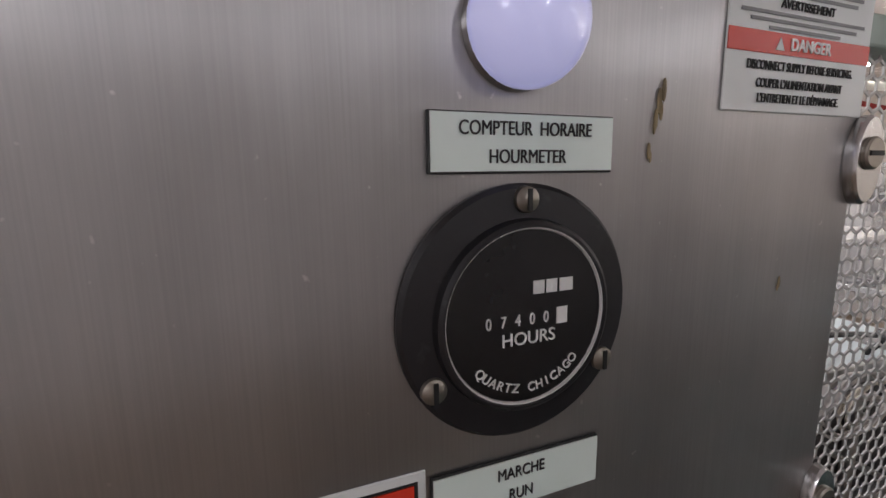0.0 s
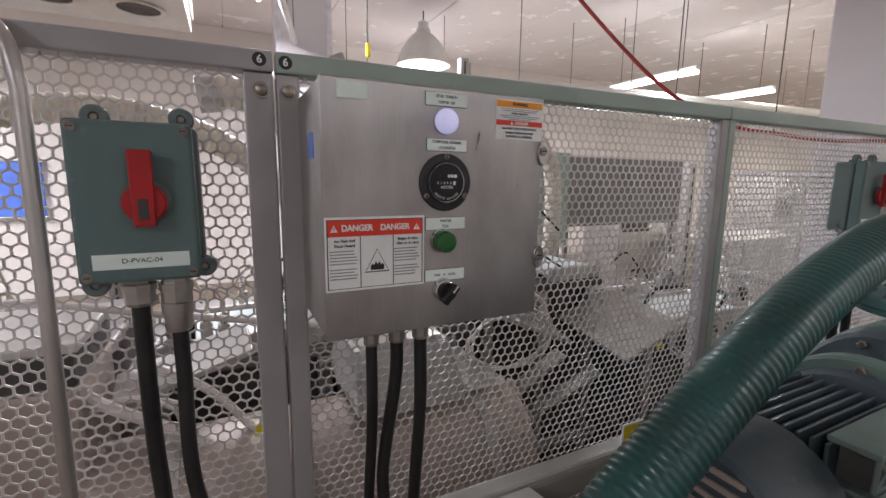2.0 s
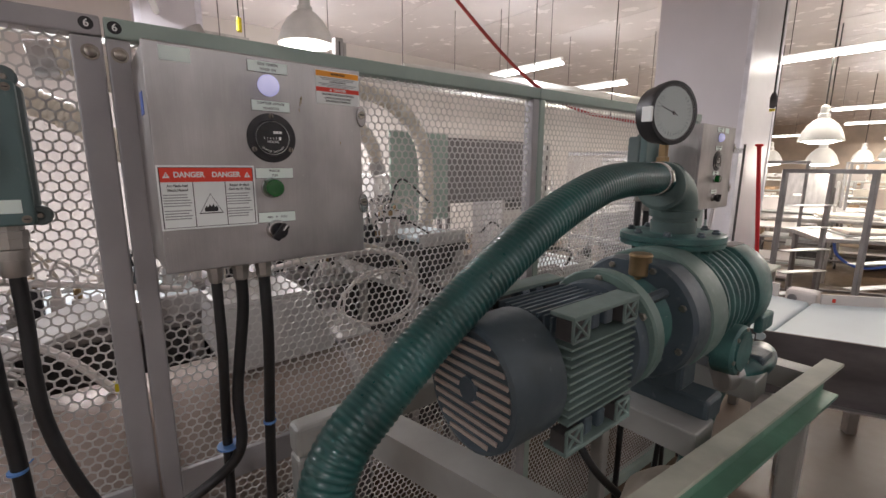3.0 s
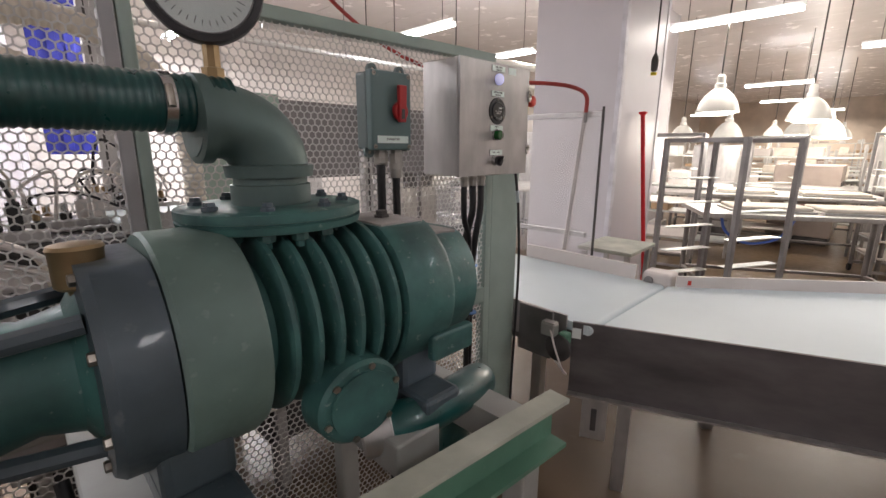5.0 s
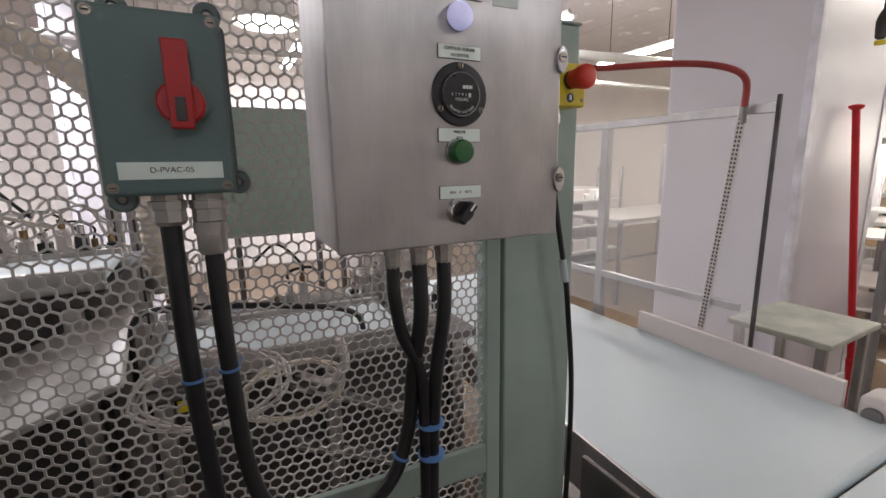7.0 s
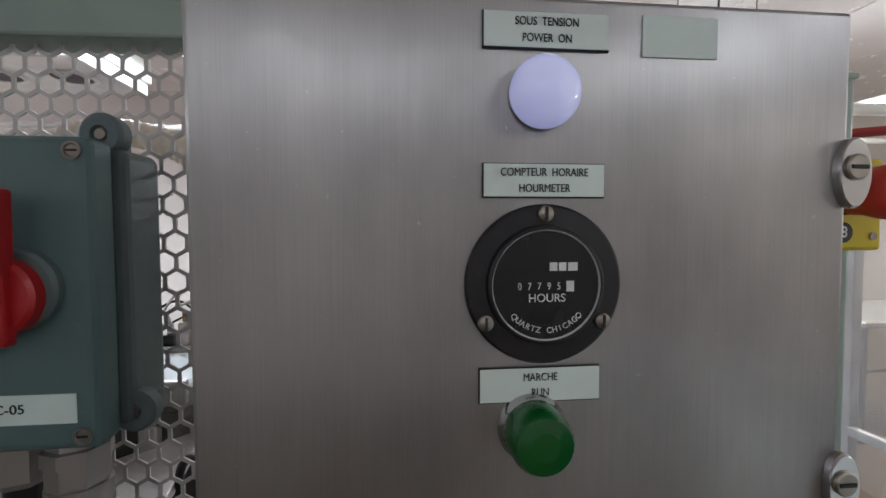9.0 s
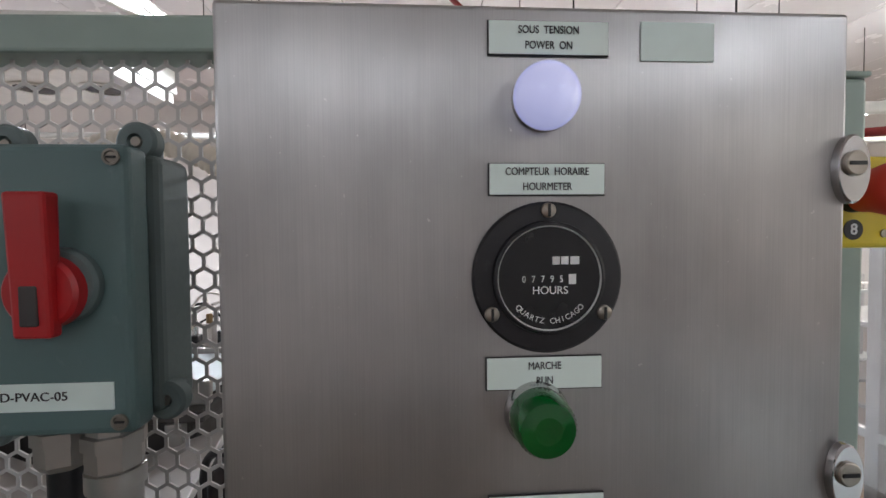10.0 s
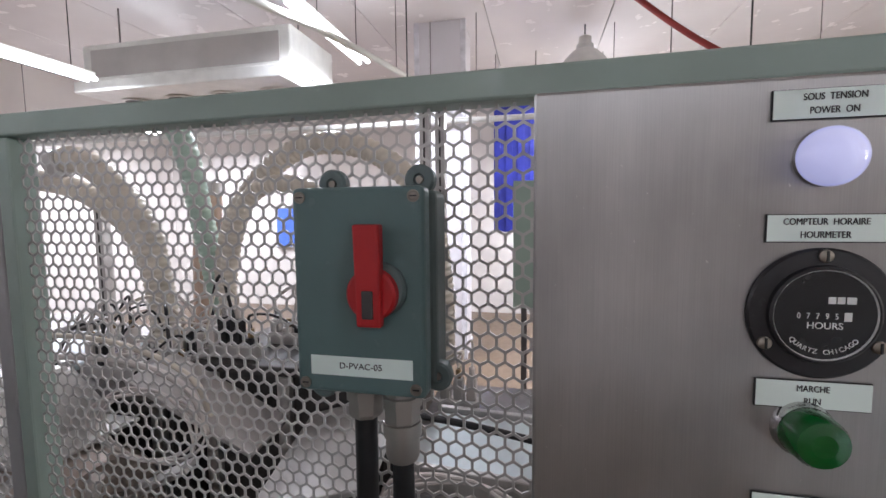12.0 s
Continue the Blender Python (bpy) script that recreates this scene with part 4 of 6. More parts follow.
def build_pump():
    y0, z0 = AX
    p = thing("vacuum_pump", (0.0, 0.0, 0.0), "green painted vacuum pump with a finned electric motor", "pump")
    p.location, p.scale = (0.012, -0.008, -0.0680), (1.16, 1.04, 1.03)
    xaxis = (1, 0, 0)
    o = (0, y0, z0)
    # motor
    cover = part("fan_cover", lathe([(0.222, 0.074), (0.219, 0.080), (0.222, 0.086), (0.232, 0.0885), (0.318, 0.0885), (0.319, 0.085), (0.240, 0.083), (0.236, 0.074)], o, xaxis, 48), PUMP_GREY, p, "rounded motor fan cover")
    for k in range(11):
        dz = (k - 5) * 0.0132
        half = math.sqrt(max(0.0001, 0.0765 ** 2 - dz ** 2))
        part("fan_slat", box((0.2185, y0 - half, z0 + dz - 0.0028), (0.2225, y0 + half, z0 + dz + 0.0028), 0.0006, 1), MACHINE_TAN, cover)
    part("fan_hub", lathe([(0.2165, 0), (0.2165, 0.016), (0.2215, 0.018)], o, xaxis, 20), PUMP_GREY, cover)
    # near-black disc stands in for the shade inside the fan cover
    part("fan_cover_shade", lathe([(0.238, 0.074), (0.242, 0.074)], o, xaxis, 32), DARK_AND_SHADE, cover)
    motor = part("motor_body", lathe([(0.315, 0.066), (0.50, 0.066)], o, xaxis, 40), PUMP_GREY, p)
    for k in range(10):
        dz = (k - 4.5) * 0.0115
        for s in (-1, 1):
            ya, yb = sorted((y0 + s * 0.045, y0 + s * 0.088))
            part("cooling_fin", box((0.325, ya, z0 + dz - 0.0018), (0.492, yb, z0 + dz + 0.0018), 0.0008, 1), FIN_EDGE, motor)
    for k in range(9):
        dy = (k - 4) * 0.0125
        part("cooling_fin", box((0.325, y0 + dy - 0.0018, z0 + 0.045), (0.492, y0 + dy + 0.0018, z0 + 0.086), 0.0008, 1), PUMP_GREY, motor)
    for s, dz, up in ((-1, 0.078, 1), (-1, -0.078, -1), (1, 0.078, 1)):
        ya, yb = sorted((y0 + s * 0.050, y0 + s * 0.090))
        face = y0 + s * 0.090
        rail = part("foot_rail", box((0.322, ya, z0 + dz + up * 0.016 - 0.003), (0.492, yb, z0 + dz + up * 0.016 + 0.003), 0.001, 1), FIN_EDGE, motor, "dusty mounting rail")
        for fx in (0.343, 0.471):
            f0, f1 = sorted((face - s * 0.030, face - s * 0.004))
            # lug block is near-black to give the recess shade behind the ribs
            part("lug_shade", box((fx - 0.020, f0, z0 + dz - 0.016), (fx + 0.020, f1, z0 + dz + 0.0125 * 1.0), 0.001, 1), DARK_AND_SHADE, rail, "lug block coloured as the shade of its recess")
            lug = bmesh.new()
            for a, b in (((-0.018, -0.016), (0.018, -0.016)), ((-0.018, 0.013), (0.018, 0.013)), ((-0.018, -0.016), (-0.018, 0.013)), ((0.018, -0.016), (0.018, 0.013)), ((-0.018, -0.016), (0.018, 0.013)), ((-0.018, 0.013), (0.018, -0.016))):
                rod((fx + a[0], face - s * 0.003, z0 + dz + a[1] * up), (fx + b[0], face - s * 0.003, z0 + dz + b[1] * up), 0.0026, 6, lug)
            part("lug_ribs", lug, FIN_EDGE, rail, "crossed casting ribs")
        for fx in (0.390, 0.424):
            f0, f1 = sorted((face - s * 0.040, face - s * 0.010))
            part("foot_boss", box((fx - 0.010, f0, z0 + dz - 0.013), (fx + 0.010, f1, z0 + dz + 0.013), 0.003), PUMP_GREY, rail)
    part("end_shield", lathe([(0.496, 0.080), (0.500, 0.094), (0.512, 0.098), (0.526, 0.098), (0.528, 0.085), (0.545, 0.070)], o, xaxis, 44), PUMP_GREY, p)
    swell = Matrix.Translation((0, y0, z0 - 0.014)) @ Matrix.Diagonal((1, 1.10, 1.19, 1)) @ Matrix.Translation((0, -y0, -z0))
    for piece in p.children_recursive:
        piece.data.transform(swell)
    part("flange_ring", lathe([(0.520, 0.085), (0.522, 0.116), (0.526, 0.120), (0.548, 0.120), (0.552, 0.116), (0.554, 0.08)], o, xaxis, 48), PUMP_RIM, p)
    part("coupling_housing", lathe([(0.552, 0.070), (0.59, 0.062), (0.622, 0.072), (0.634, 0.095)], o, xaxis, 40), PUMP, p)
    for k in range(6):
        a = math.radians(30 + k * 60)
        part("flange_bolt", lathe([(0, 0.0075), (0.006, 0.0075), (0.007, 0.006), (0.007, 0)], (0.522, y0 + 0.105 * math.cos(a), z0 + 0.105 * math.sin(a)), (-1, 0, 0), 6), SCREW, p)
    # gear housing
    gear_bm = lathe([(0.628, 0.070), (0.634, 0.100), (0.634, 0.130), (0.642, 0.137), (0.688, 0.139), (0.689, 0.10)], o, xaxis, 56)
    for v in gear_bm.verts:
        v.co.z = min(v.co.z, z0 + 0.122 + 0.06 * max(0, v.co.z - z0 - 0.122))
    part("gear_housing", gear_bm, PUMP_GREY, p)
    # rim band is a paler green than the housing face
    part("gear_rim", lathe([(0.6895, 0.10), (0.690, 0.139), (0.694, 0.142), (0.762, 0.142), (0.772, 0.137), (0.774, 0.10)], o, xaxis, 56), PUMP_RIM, p, "broad pale green rim band")
    for k in range(4):
        a = math.radians(45 + k * 90)
        part("coupling_rib", rod((0.556, y0 + 0.085 * math.cos(a), z0 + 0.085 * math.sin(a)), (0.633, y0 + 0.098 * math.cos(a), z0 + 0.098 * math.sin(a)), 0.011, 8), PUMP_GREY, p)
    for k in range(8):
        a = math.radians(22 + k * 45)
        part("housing_bolt", lathe([(0, 0.007), (0.005, 0.007), (0.006, 0.0055), (0.006, 0)], (0.634, y0 + 0.117 * math.cos(a), z0 + 0.117 * math.sin(a)), (-1, 0, 0), 6), SCREW, p)
    # ribbed casing
    casing = part("casing", lathe([(0.774, 0.090), (0.955, 0.090)], o, xaxis, 48), PUMP, p)
    for k in range(6):
        rx = 0.795 + k * 0.0285
        part("casing_rib", lathe([(rx, 0.086), (rx + 0.0015, 0.126), (rx + 0.004, 0.130), (rx + 0.010, 0.130), (rx + 0.0125, 0.126), (rx + 0.014, 0.086)], o, xaxis, 48), PUMP, casing)
    part("side_boss", lathe([(0, 0.062), (0.040, 0.060), (0.046, 0.055), (0.046, 0.046), (0.050, 0.046), (0.050, 0)], (0.876, y0 - 0.095, z0 - 0.106), (0, -1, 0), 40), PUMP, p, "round side cover")
    for k in range(6):
        a = math.radians(k * 60 + 15)
        part("cover_bolt", lathe([(0, 0.005), (0.004, 0.005), (0.004, 0)], (0.876 + 0.052 * math.cos(a), y0 - 0.1405, z0 - 0.106 + 0.052 * math.sin(a)), (0, -1, 0), 6), SCREW, p)
    # gear end cover
    cover_bm = lathe([(0.955, 0.118), (0.957, 0.136), (0.964, 0.139), (1.035, 0.139), (1.045, 0.134), (1.047, 0.126), (1.080, 0.124), (1.112, 0.116), (1.124, 0.104), (1.128, 0.085), (1.128, 0)], o, xaxis, 56)
    for v in cover_bm.verts:
        flat = 0.120 if v.co.x < 1.046 else 0.094
        v.co.z = min(v.co.z, z0 + flat + 0.08 * max(0, v.co.z - z0 - flat))
    end = part("end_cover", cover_bm, PUMP, p, "", 30)
    # added slabs carry the dust and the top's brighter, lit tone as colour
    part("top_pad", box((0.962, y0 - 0.062, z0 + 0.1165), (1.040, y0 + 0.062, z0 + 0.1235), 0.002), DUSTY_LIT, end, "dusty flat top with its lit tone in the colour")
    part("top_pad", box((1.052, y0 - 0.070, z0 + 0.0905), (1.104, y0 + 0.070, z0 + 0.0975), 0.002), DUSTY_LIT, end, "dusty flat top with its lit tone in the colour")
    part("oil_pad", box((1.0, y0 - 0.137, z0 - 0.100), (1.085, y0 - 0.118, z0 - 0.055), 0.006, 3), PUMP, end)
    part("filler_plug", lathe([(0, 0.013), (0.004, 0.013), (0.005, 0.010), (0.012, 0.010), (0.012, 0)], (1.005, y0, z0 + 0.1232), (0, 0, 1), 6), DARK_AND_SHADE, end)
    # inlet
    INX, iy = 0.850, y0 + 0.032
    fl = part("inlet_flange", lathe([(1.350, 0.106), (1.352, 0.114), (1.362, 0.116), (1.3635, 0.112), (1.3650, 0.112), (1.3665, 0.116), (1.378, 0.116), (1.380, 0.112), (1.381, 0.05)], (INX, iy, 0), (0, 0, 1), 56), PUMP, p, "two bolted round flanges")
    for k in range(8):
        a = math.radians(k * 45 + 20)
        part("flange_bolt", lathe([(0, 0.009), (0.005, 0.009), (0.006, 0.007), (0.011, 0.006), (0.011, 0)], (INX + 0.092 * math.cos(a), iy + 0.092 * math.sin(a), 1.380), (0, 0, 1), 6), PUMP_GREY, fl)
    for k in range(7):
        a = math.radians(190 + k * 26)
        bx, by = INX + 0.085 * math.cos(a), iy + 0.085 * math.sin(a)
        part("flange_nut", lathe([(0, 0.011), (0.012, 0.011), (0.014, 0.006), (0.022, 0.006), (0.022, 0)], (bx, by, 1.351), (0, 0, -1), 8), PUMP, fl)
    part("inlet_neck", lathe([(1.380, 0.050), (1.408, 0.050), (1.409, 0.046), (1.418, 0.046), (1.419, 0.054), (1.435, 0.056), (1.437, 0.052)], (INX, iy, 0), (0, 0, 1), 40), ELBOW, p)
    arc = [(INX, iy, 1.430)] + [(INX - 0.062 + 0.062 * math.cos(a), iy - 0.004 * math.sin(a), 1.432 + 0.062 * math.sin(a)) for a in (math.radians(d) for d in range(0, 91, 10))] + [(INX - 0.086, iy - 0.004, 1.496)]
    elbow = part("pipe_elbow", pipe(arc, 0.049, 28), ELBOW, p, "painted cast pipe elbow")
    part("elbow_collar", lathe([(0, 0.049), (0.002, 0.056), (0.016, 0.056), (0.018, 0.049)], (INX - 0.070, iy - 0.004, 1.495), (-1, 0, 0), 36), ELBOW, elbow)
    # oil cup
    cup = part("oil_cup", lathe([(0, 0.010), (0.012, 0.012), (0.013, 0.019), (0.016, 0.0215), (0.052, 0.0215), (0.056, 0.023), (0.060, 0.021), (0.062, 0.012), (0.0625, 0)], (0.640, y0 - 0.012, 1.300), (0, 0, 1), 24), BRASS, p, "brass-coloured oil cup")
    part("cup_stem", pipe(spline([(0.640, y0 - 0.012, 1.304), (0.640, y0 - 0.012, 1.285), (0.645, y0 - 0.012, 1.272), (0.660, y0 - 0.012, 1.27)], 6), 0.008, 10), BRASS, cup)
    # feet
    for fx in (0.70, 1.0):
        part("foot", box((fx - 0.035, y0 - 0.16, 1.0215), (fx + 0.035, y0 + 0.16, 1.075), 0.008), PUMP_GREY, p)
        part("foot_web", box((fx - 0.036, y0 - 0.105, 1.070), (fx + 0.036, y0 + 0.105, 1.150), 0.010), PUMP_GREY, p)
    return p


build_pump()

# pressure gauge on the elbow
gauge_turn = Vector((-0.31, -0.95, 0.02)).normalized()
GC = Vector((0.930, -0.232, 1.641))
g = thing("pressure_gauge", GC, "round black-rimmed vacuum gauge with a white dial", "gauge")
part("case", lathe([(-0.050, 0.030), (-0.048, 0.060), (-0.042, 0.067), (-0.012, 0.069)], (0, 0, 0), gauge_turn, 48), BLACK, g, "black gauge case")
part("bezel", lathe([(-0.014, 0.068), (-0.012, 0.072), (0.004, 0.0735), (0.010, 0.0720), (0.011, 0.064), (0.006, 0.0605), (0.006, 0)], (0, 0, 0), gauge_turn, 48), BLACK, g)
part("dial", lathe([(0.0062, 0.0600), (0.0070, 0.0600), (0.0070, 0)], (0, 0, 0), gauge_turn, 40), DIAL, g, "white dial with marks")
part("glass", lathe([(0.0095, 0.0625), (0.0102, 0.0625)], (0, 0, 0), gauge_turn, 40), GLASS, g)
gq = gauge_turn.to_track_quat("Z", "Y").to_matrix().to_4x4()
for k in range(28):
    a = math.radians(-45 + k * 10)
    t = box((-0.0005, 0.046 if k % 4 else 0.043, 0.0070), (0.0005, 0.053, 0.0075))
    t.transform(gq @ Matrix.Rotation(a, 4, "Z") @ Matrix.Rotation(math.pi / 2, 4, "Z"))
    part("dial_mark", t, BLACK_PRINT, g)
needle = box((-0.0012, -0.014, 0.0076), (0.0012, 0.042, 0.0082))
needle.transform(gq @ Matrix.Rotation(radians(70), 4, "Z"))
part("needle", needle, BLACK_PRINT, g)
part("needle_cap", lathe([(0.0076, 0.005), (0.0092, 0.004), (0.0092, 0)], (0, 0, 0), gauge_turn, 16), BLACK, g)
part("side_tag", box((-0.0735, 0.010, -0.022), (-0.0660, 0.034, 0.012), 0.002), STICKER, g, "pale tag on the case")
part("stem", lathe([(0, 0.011), (0.03, 0.011), (0.031, 0.015), (0.05, 0.015)], (0.006, 0.012, -0.070), (0, 0, -1), 8), BRASS, g)

# green ribbed suction hose
hose_line = [(0.945, -0.238, 1.492), (0.87, -0.240, 1.490), (0.80, -0.245, 1.490), (0.70, -0.254, 1.489), (0.61, -0.262, 1.480), (0.51, -0.266, 1.452), (0.41, -0.266, 1.410), (0.30, -0.264, 1.345), (0.20, -0.262, 1.278), (0.112, -0.262, 1.212), (0.048, -0.264, 1.155), (0.024, -0.270, 1.09), (0.026, -0.276, 0.98), (0.04, -0.28, 0.80), (0.06, -0.26, 0.50), (0.10, -0.2, 0.22), (0.2, -0.1, 0.10), (0.4, 0.0, 0.06)]
hose_path = resample(spline(hose_line, 16), 0.0022)
PITCH = 0.0088


def ribbed(d):
    return 0.0345 + 0.0018 * (0.5 + 0.5 * math.cos(2 * math.pi * d / PITCH))


hose = thing("suction_hose", (0, 0, 0), "thick dark green ribbed suction hose", "hose")
part("tube", pipe(hose_path, ribbed, 28), HOSE, hose, "", 75)
part("clamp", lathe([(0, 0.0372), (0.0005, 0.0388), (0.013, 0.0388), (0.0135, 0.0372)], (0.872, -0.2405, 1.4897), (-1, -0.06, 0), 36), CHROME, hose, "steel hose clamp")
part("clamp_screw", rod((0.866, -0.282, 1.483), (0.866, -0.275, 1.508), 0.005, 10), SCREW, hose)

# second hose below the pump's end
hose2 = thing("outlet_hose", (0, 0, 0), "dark green outlet hose curving under the pump", "hose")
part("cuff", rod((1.055, -0.358, 0.985), (1.10, -0.38, 0.992), 0.041, 20, bevel=0.003), STEEL_ROUGH, hose2, "steel end cuff")
part("tube", pipe(spline([(1.06, -0.36, 0.985), (1.14, -0.40, 0.998), (1.24, -0.40, 0.998), (1.33, -0.37, 0.975), (1.39, -0.30, 0.90), (1.40, -0.24, 0.76), (1.38, -0.2, 0.46), (1.33, -0.15, 0.036)], 14), 0.036, 22), HOSE, hose2, "", 60)

# stand
def slab(corners, z0, z1, bm=None):
    bm = bm or bmesh.new()
    lo = [bm.verts.new((x, y, z0)) for x, y in corners]
    hi = [bm.verts.new((x, y, z1)) for x, y in corners]
    bm.faces.new(list(reversed(lo)))
    bm.faces.new(hi)
    for i in range(len(corners)):
        j = (i + 1) % len(corners)
        bm.faces.new((lo[i], lo[j], hi[j], hi[i]))
    bmesh.ops.recalc_face_normals(bm, faces=bm.faces[:])
    return bm


stand = thing("pump_stand", (0, 0, 0), "welded steel pump stand with green front channel", "stand")
ST = 1.0
CA, CB = Vector((0.315, -0.438)), Vector((1.37, -0.520))
cd = (CB - CA).normalized()
cn = Vector((cd.y, -cd.x))
part("front_channel_web", slab([CA, CB, CB - cn * 0.008, CA - cn * 0.008], ST - 0.089, ST - 0.009), STAND_GREEN, stand, "", 0)
# top flange is coloured cream, the rest of the channel green
part("front_channel_top", slab([CA + cn * 0.034, CB + cn * 0.034, CB - cn * 0.008, CA - cn * 0.008], ST - 0.0085, ST), CREAM, stand, "", 0)
part("front_channel_bottom", slab([CA + cn * 0.034, CB + cn * 0.034, CB - cn * 0.008, CA - cn * 0.008], ST - 0.098, ST - 0.0895), STAND_GREEN, stand, "", 0)
part("cross_beam", slab([(0.318, -0.429), (0.388, -0.434), (0.286, 0.055), (0.216, 0.055)], ST - 0.070, ST - 0.002), STAND, stand, "", 0)
part("cross_beam", slab([(1.245, -0.501), (1.305, -0.506), (1.29, 0.055), (1.23, 0.055)], ST - 0.070, ST - 0.010), STAND, stand, "", 0)
part("back_beam", box((0.105, 0.056, ST - 0.066), (1.32, 0.108, ST), 0.012, 3), STAND, stand)
for lx, ly in ((0.105, 0.056), (1.26, 0.056)):
    part("leg", box((lx, ly, 0.0), (lx + 0.054, ly + 0.052, ST - 0.067), 0.010, 3), STAND, stand)
for lx, ly in ((1.305, -0.508), (0.325, -0.430)):
    part("leg", box((lx, ly, 0.0), (lx + 0.055, ly + 0.050, ST - 0.099), 0.006, 2), STAND, stand)
for bx in (0.76, 1.11):
    part("pump_rail", box((bx - 0.045, -0.440, ST - 0.060), (bx + 0.045, 0.055, ST - 0.002), 0.004), STAND, stand)

# warning label standing on the stand's back beam
wl = thing("warning_label", (0.53, 0.060, 1.0005), "white warning label with yellow ends on the pump stand", "label")
part("plate", box((0, 0, 0), (0.33, 0.004, 0.056), 0.001, 1), STICKER, wl)
for lx in (0.004, 0.262):
    part("yellow_field", box((lx, -0.0012, 0.004), (lx + 0.064, -0.0002, 0.052)), YELLOW, wl, "yellow hazard field")
for lx, lz, w, h in ((0.085, 0.010, 0.050, 0.012), (0.100, 0.024, 0.022, 0.018), (0.155, 0.014, 0.030, 0.010), (0.195, 0.020, 0.040, 0.016)):
    part("dark_mark", box((lx, -0.0012, lz), (lx + w, -0.0002, lz + h), 0.0003, 1), BLACK_PRINT, wl)

# oil separator tank under the stand
tank = thing("separator_tank", (0.80, -0.40, 0.0), "grey round separator tank under the pump", "tank")
part("shell", lathe([(0.18, 0.0), (0.19, 0.09), (0.22, 0.13), (0.70, 0.135), (0.77, 0.12), (0.81, 0.08), (0.825, 0.03), (0.825, 0)], (0, 0, 0), (0, 0, 1), 36), TANK, tank)
for k in range(3):
    a = math.radians(90 + 120 * k)
    part("leg", box((0.10 * math.cos(a) - 0.012, 0.10 * math.sin(a) - 0.012, 0), (0.10 * math.cos(a) + 0.012, 0.10 * math.sin(a) + 0.012, 0.21), 0.003), STAND, tank)
part("outlet", rod((0, -0.1, 0.74), (0, -0.165, 0.74), 0.03, 20, bevel=0.004), STEEL_ROUGH, tank)


# ---- conveyors ----
BELT_Z = 0.742
near = thing("conveyor", (0, 0, 0), "white belt conveyor with stainless side plates", "conveyor", "belt conveyors")


FA, FB = Vector((2.250, -0.087)), Vector((2.613, -0.920))      # front edge
BA, BB = Vector((3.058, -0.195)), Vector((3.630, -0.884))     # back edge
dF, dB = (FB - FA).normalized(), (BB - BA).normalized()
FE, BE = FA + dF * 3.0, BA + dB * 2.9
nF = Vector((dF.y, -dF.x))
part("belt", slab([(2.296, -0.176), (3.062, -0.178), BE, FE + nF * -0.012], BELT_Z - 0.03, BELT_Z), BELT, near, "white belt", 0)
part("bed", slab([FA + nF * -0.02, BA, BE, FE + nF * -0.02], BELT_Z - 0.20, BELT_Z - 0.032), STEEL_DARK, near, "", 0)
# plate has a darker base than the other steels, blotched at random
part("side_plate", slab([FA + nF * 0.004, FA - nF * 0.008, FE - nF * 0.008, FE + nF * 0.004], BELT_Z - 0.30, BELT_Z + 0.012), SIDE_PLATE, near, "dark stainless side plate with random blotches", 0)
part("side_lip", slab([FA + nF * 0.035, FA + nF * 0.0045, FE + nF * 0.0045, FE + nF * 0.035], BELT_Z - 0.302, BELT_Z - 0.294), STEEL_ROUGH, near, "", 0)
nB = Vector((-dB.y, dB.x))
gpos = BA + dB * 0.02
part("back_guard", slab([gpos, gpos + nB * 0.012, BE + nB * 0.012, BE], BELT_Z - 0.05, BELT_Z + 0.058), GUARD, near, "pale raised back guard", 0)
part("red_mark", slab([gpos + dB * 0.055 - nB * 0.001, gpos + dB * 0.055 + nB * 0.001, gpos + dB * 0.072 + nB * 0.001, gpos + dB * 0.072 - nB * 0.001], BELT_Z + 0.012, BELT_Z + 0.036), RED_MUSH, near, "small red reflector", 0)
for d in (0.20, 1.3, 2.5):
    q = FA + dF * d - nF * 0.03
    leg = part("leg", slab([q, q + dF * 0.05, q + dF * 0.05 - nF * 0.05, q - nF * 0.05], 0.0, BELT_Z - 0.20), STEEL_ROUGH, near, "", 0)
    q = BA + dB * d - nB * 0.05
    part("leg", slab([q, q + dB * 0.05, q + dB * 0.05 - nB * 0.05, q - nB * 0.05], 0.0, BELT_Z - 0.20), STEEL_ROUGH, near, "", 0)
bq = FA + dF * 0.06 + nF * 0.006
bracket = part("bracket", slab([bq, bq + dF * 0.10, bq + dF * 0.10 + nF * 0.006, bq + nF * 0.006], BELT_Z - 0.49, BELT_Z - 0.3025), STEEL_ROUGH, near, "slotted bracket", 0)
part("bracket_slot", slab([bq + dF * 0.038 + nF * 0.0062, bq + dF * 0.060 + nF * 0.0062, bq + dF * 0.060 + nF * 0.0075, bq + dF * 0.038 + nF * 0.0075], BELT_Z - 0.45, BELT_Z - 0.35), DARK_AND_SHADE, bracket, "", 0)
part("paper_tag", slab([FA + nF * 0.008 + dF * 0.0, FA + nF * 0.010 + dF * 0.0, FA + nF * 0.010 + dF * 0.035, FA + nF * 0.008 + dF * 0.035], BELT_Z - 0.055, BELT_Z - 0.012), STICKER, near, "torn white paper tag", 0)

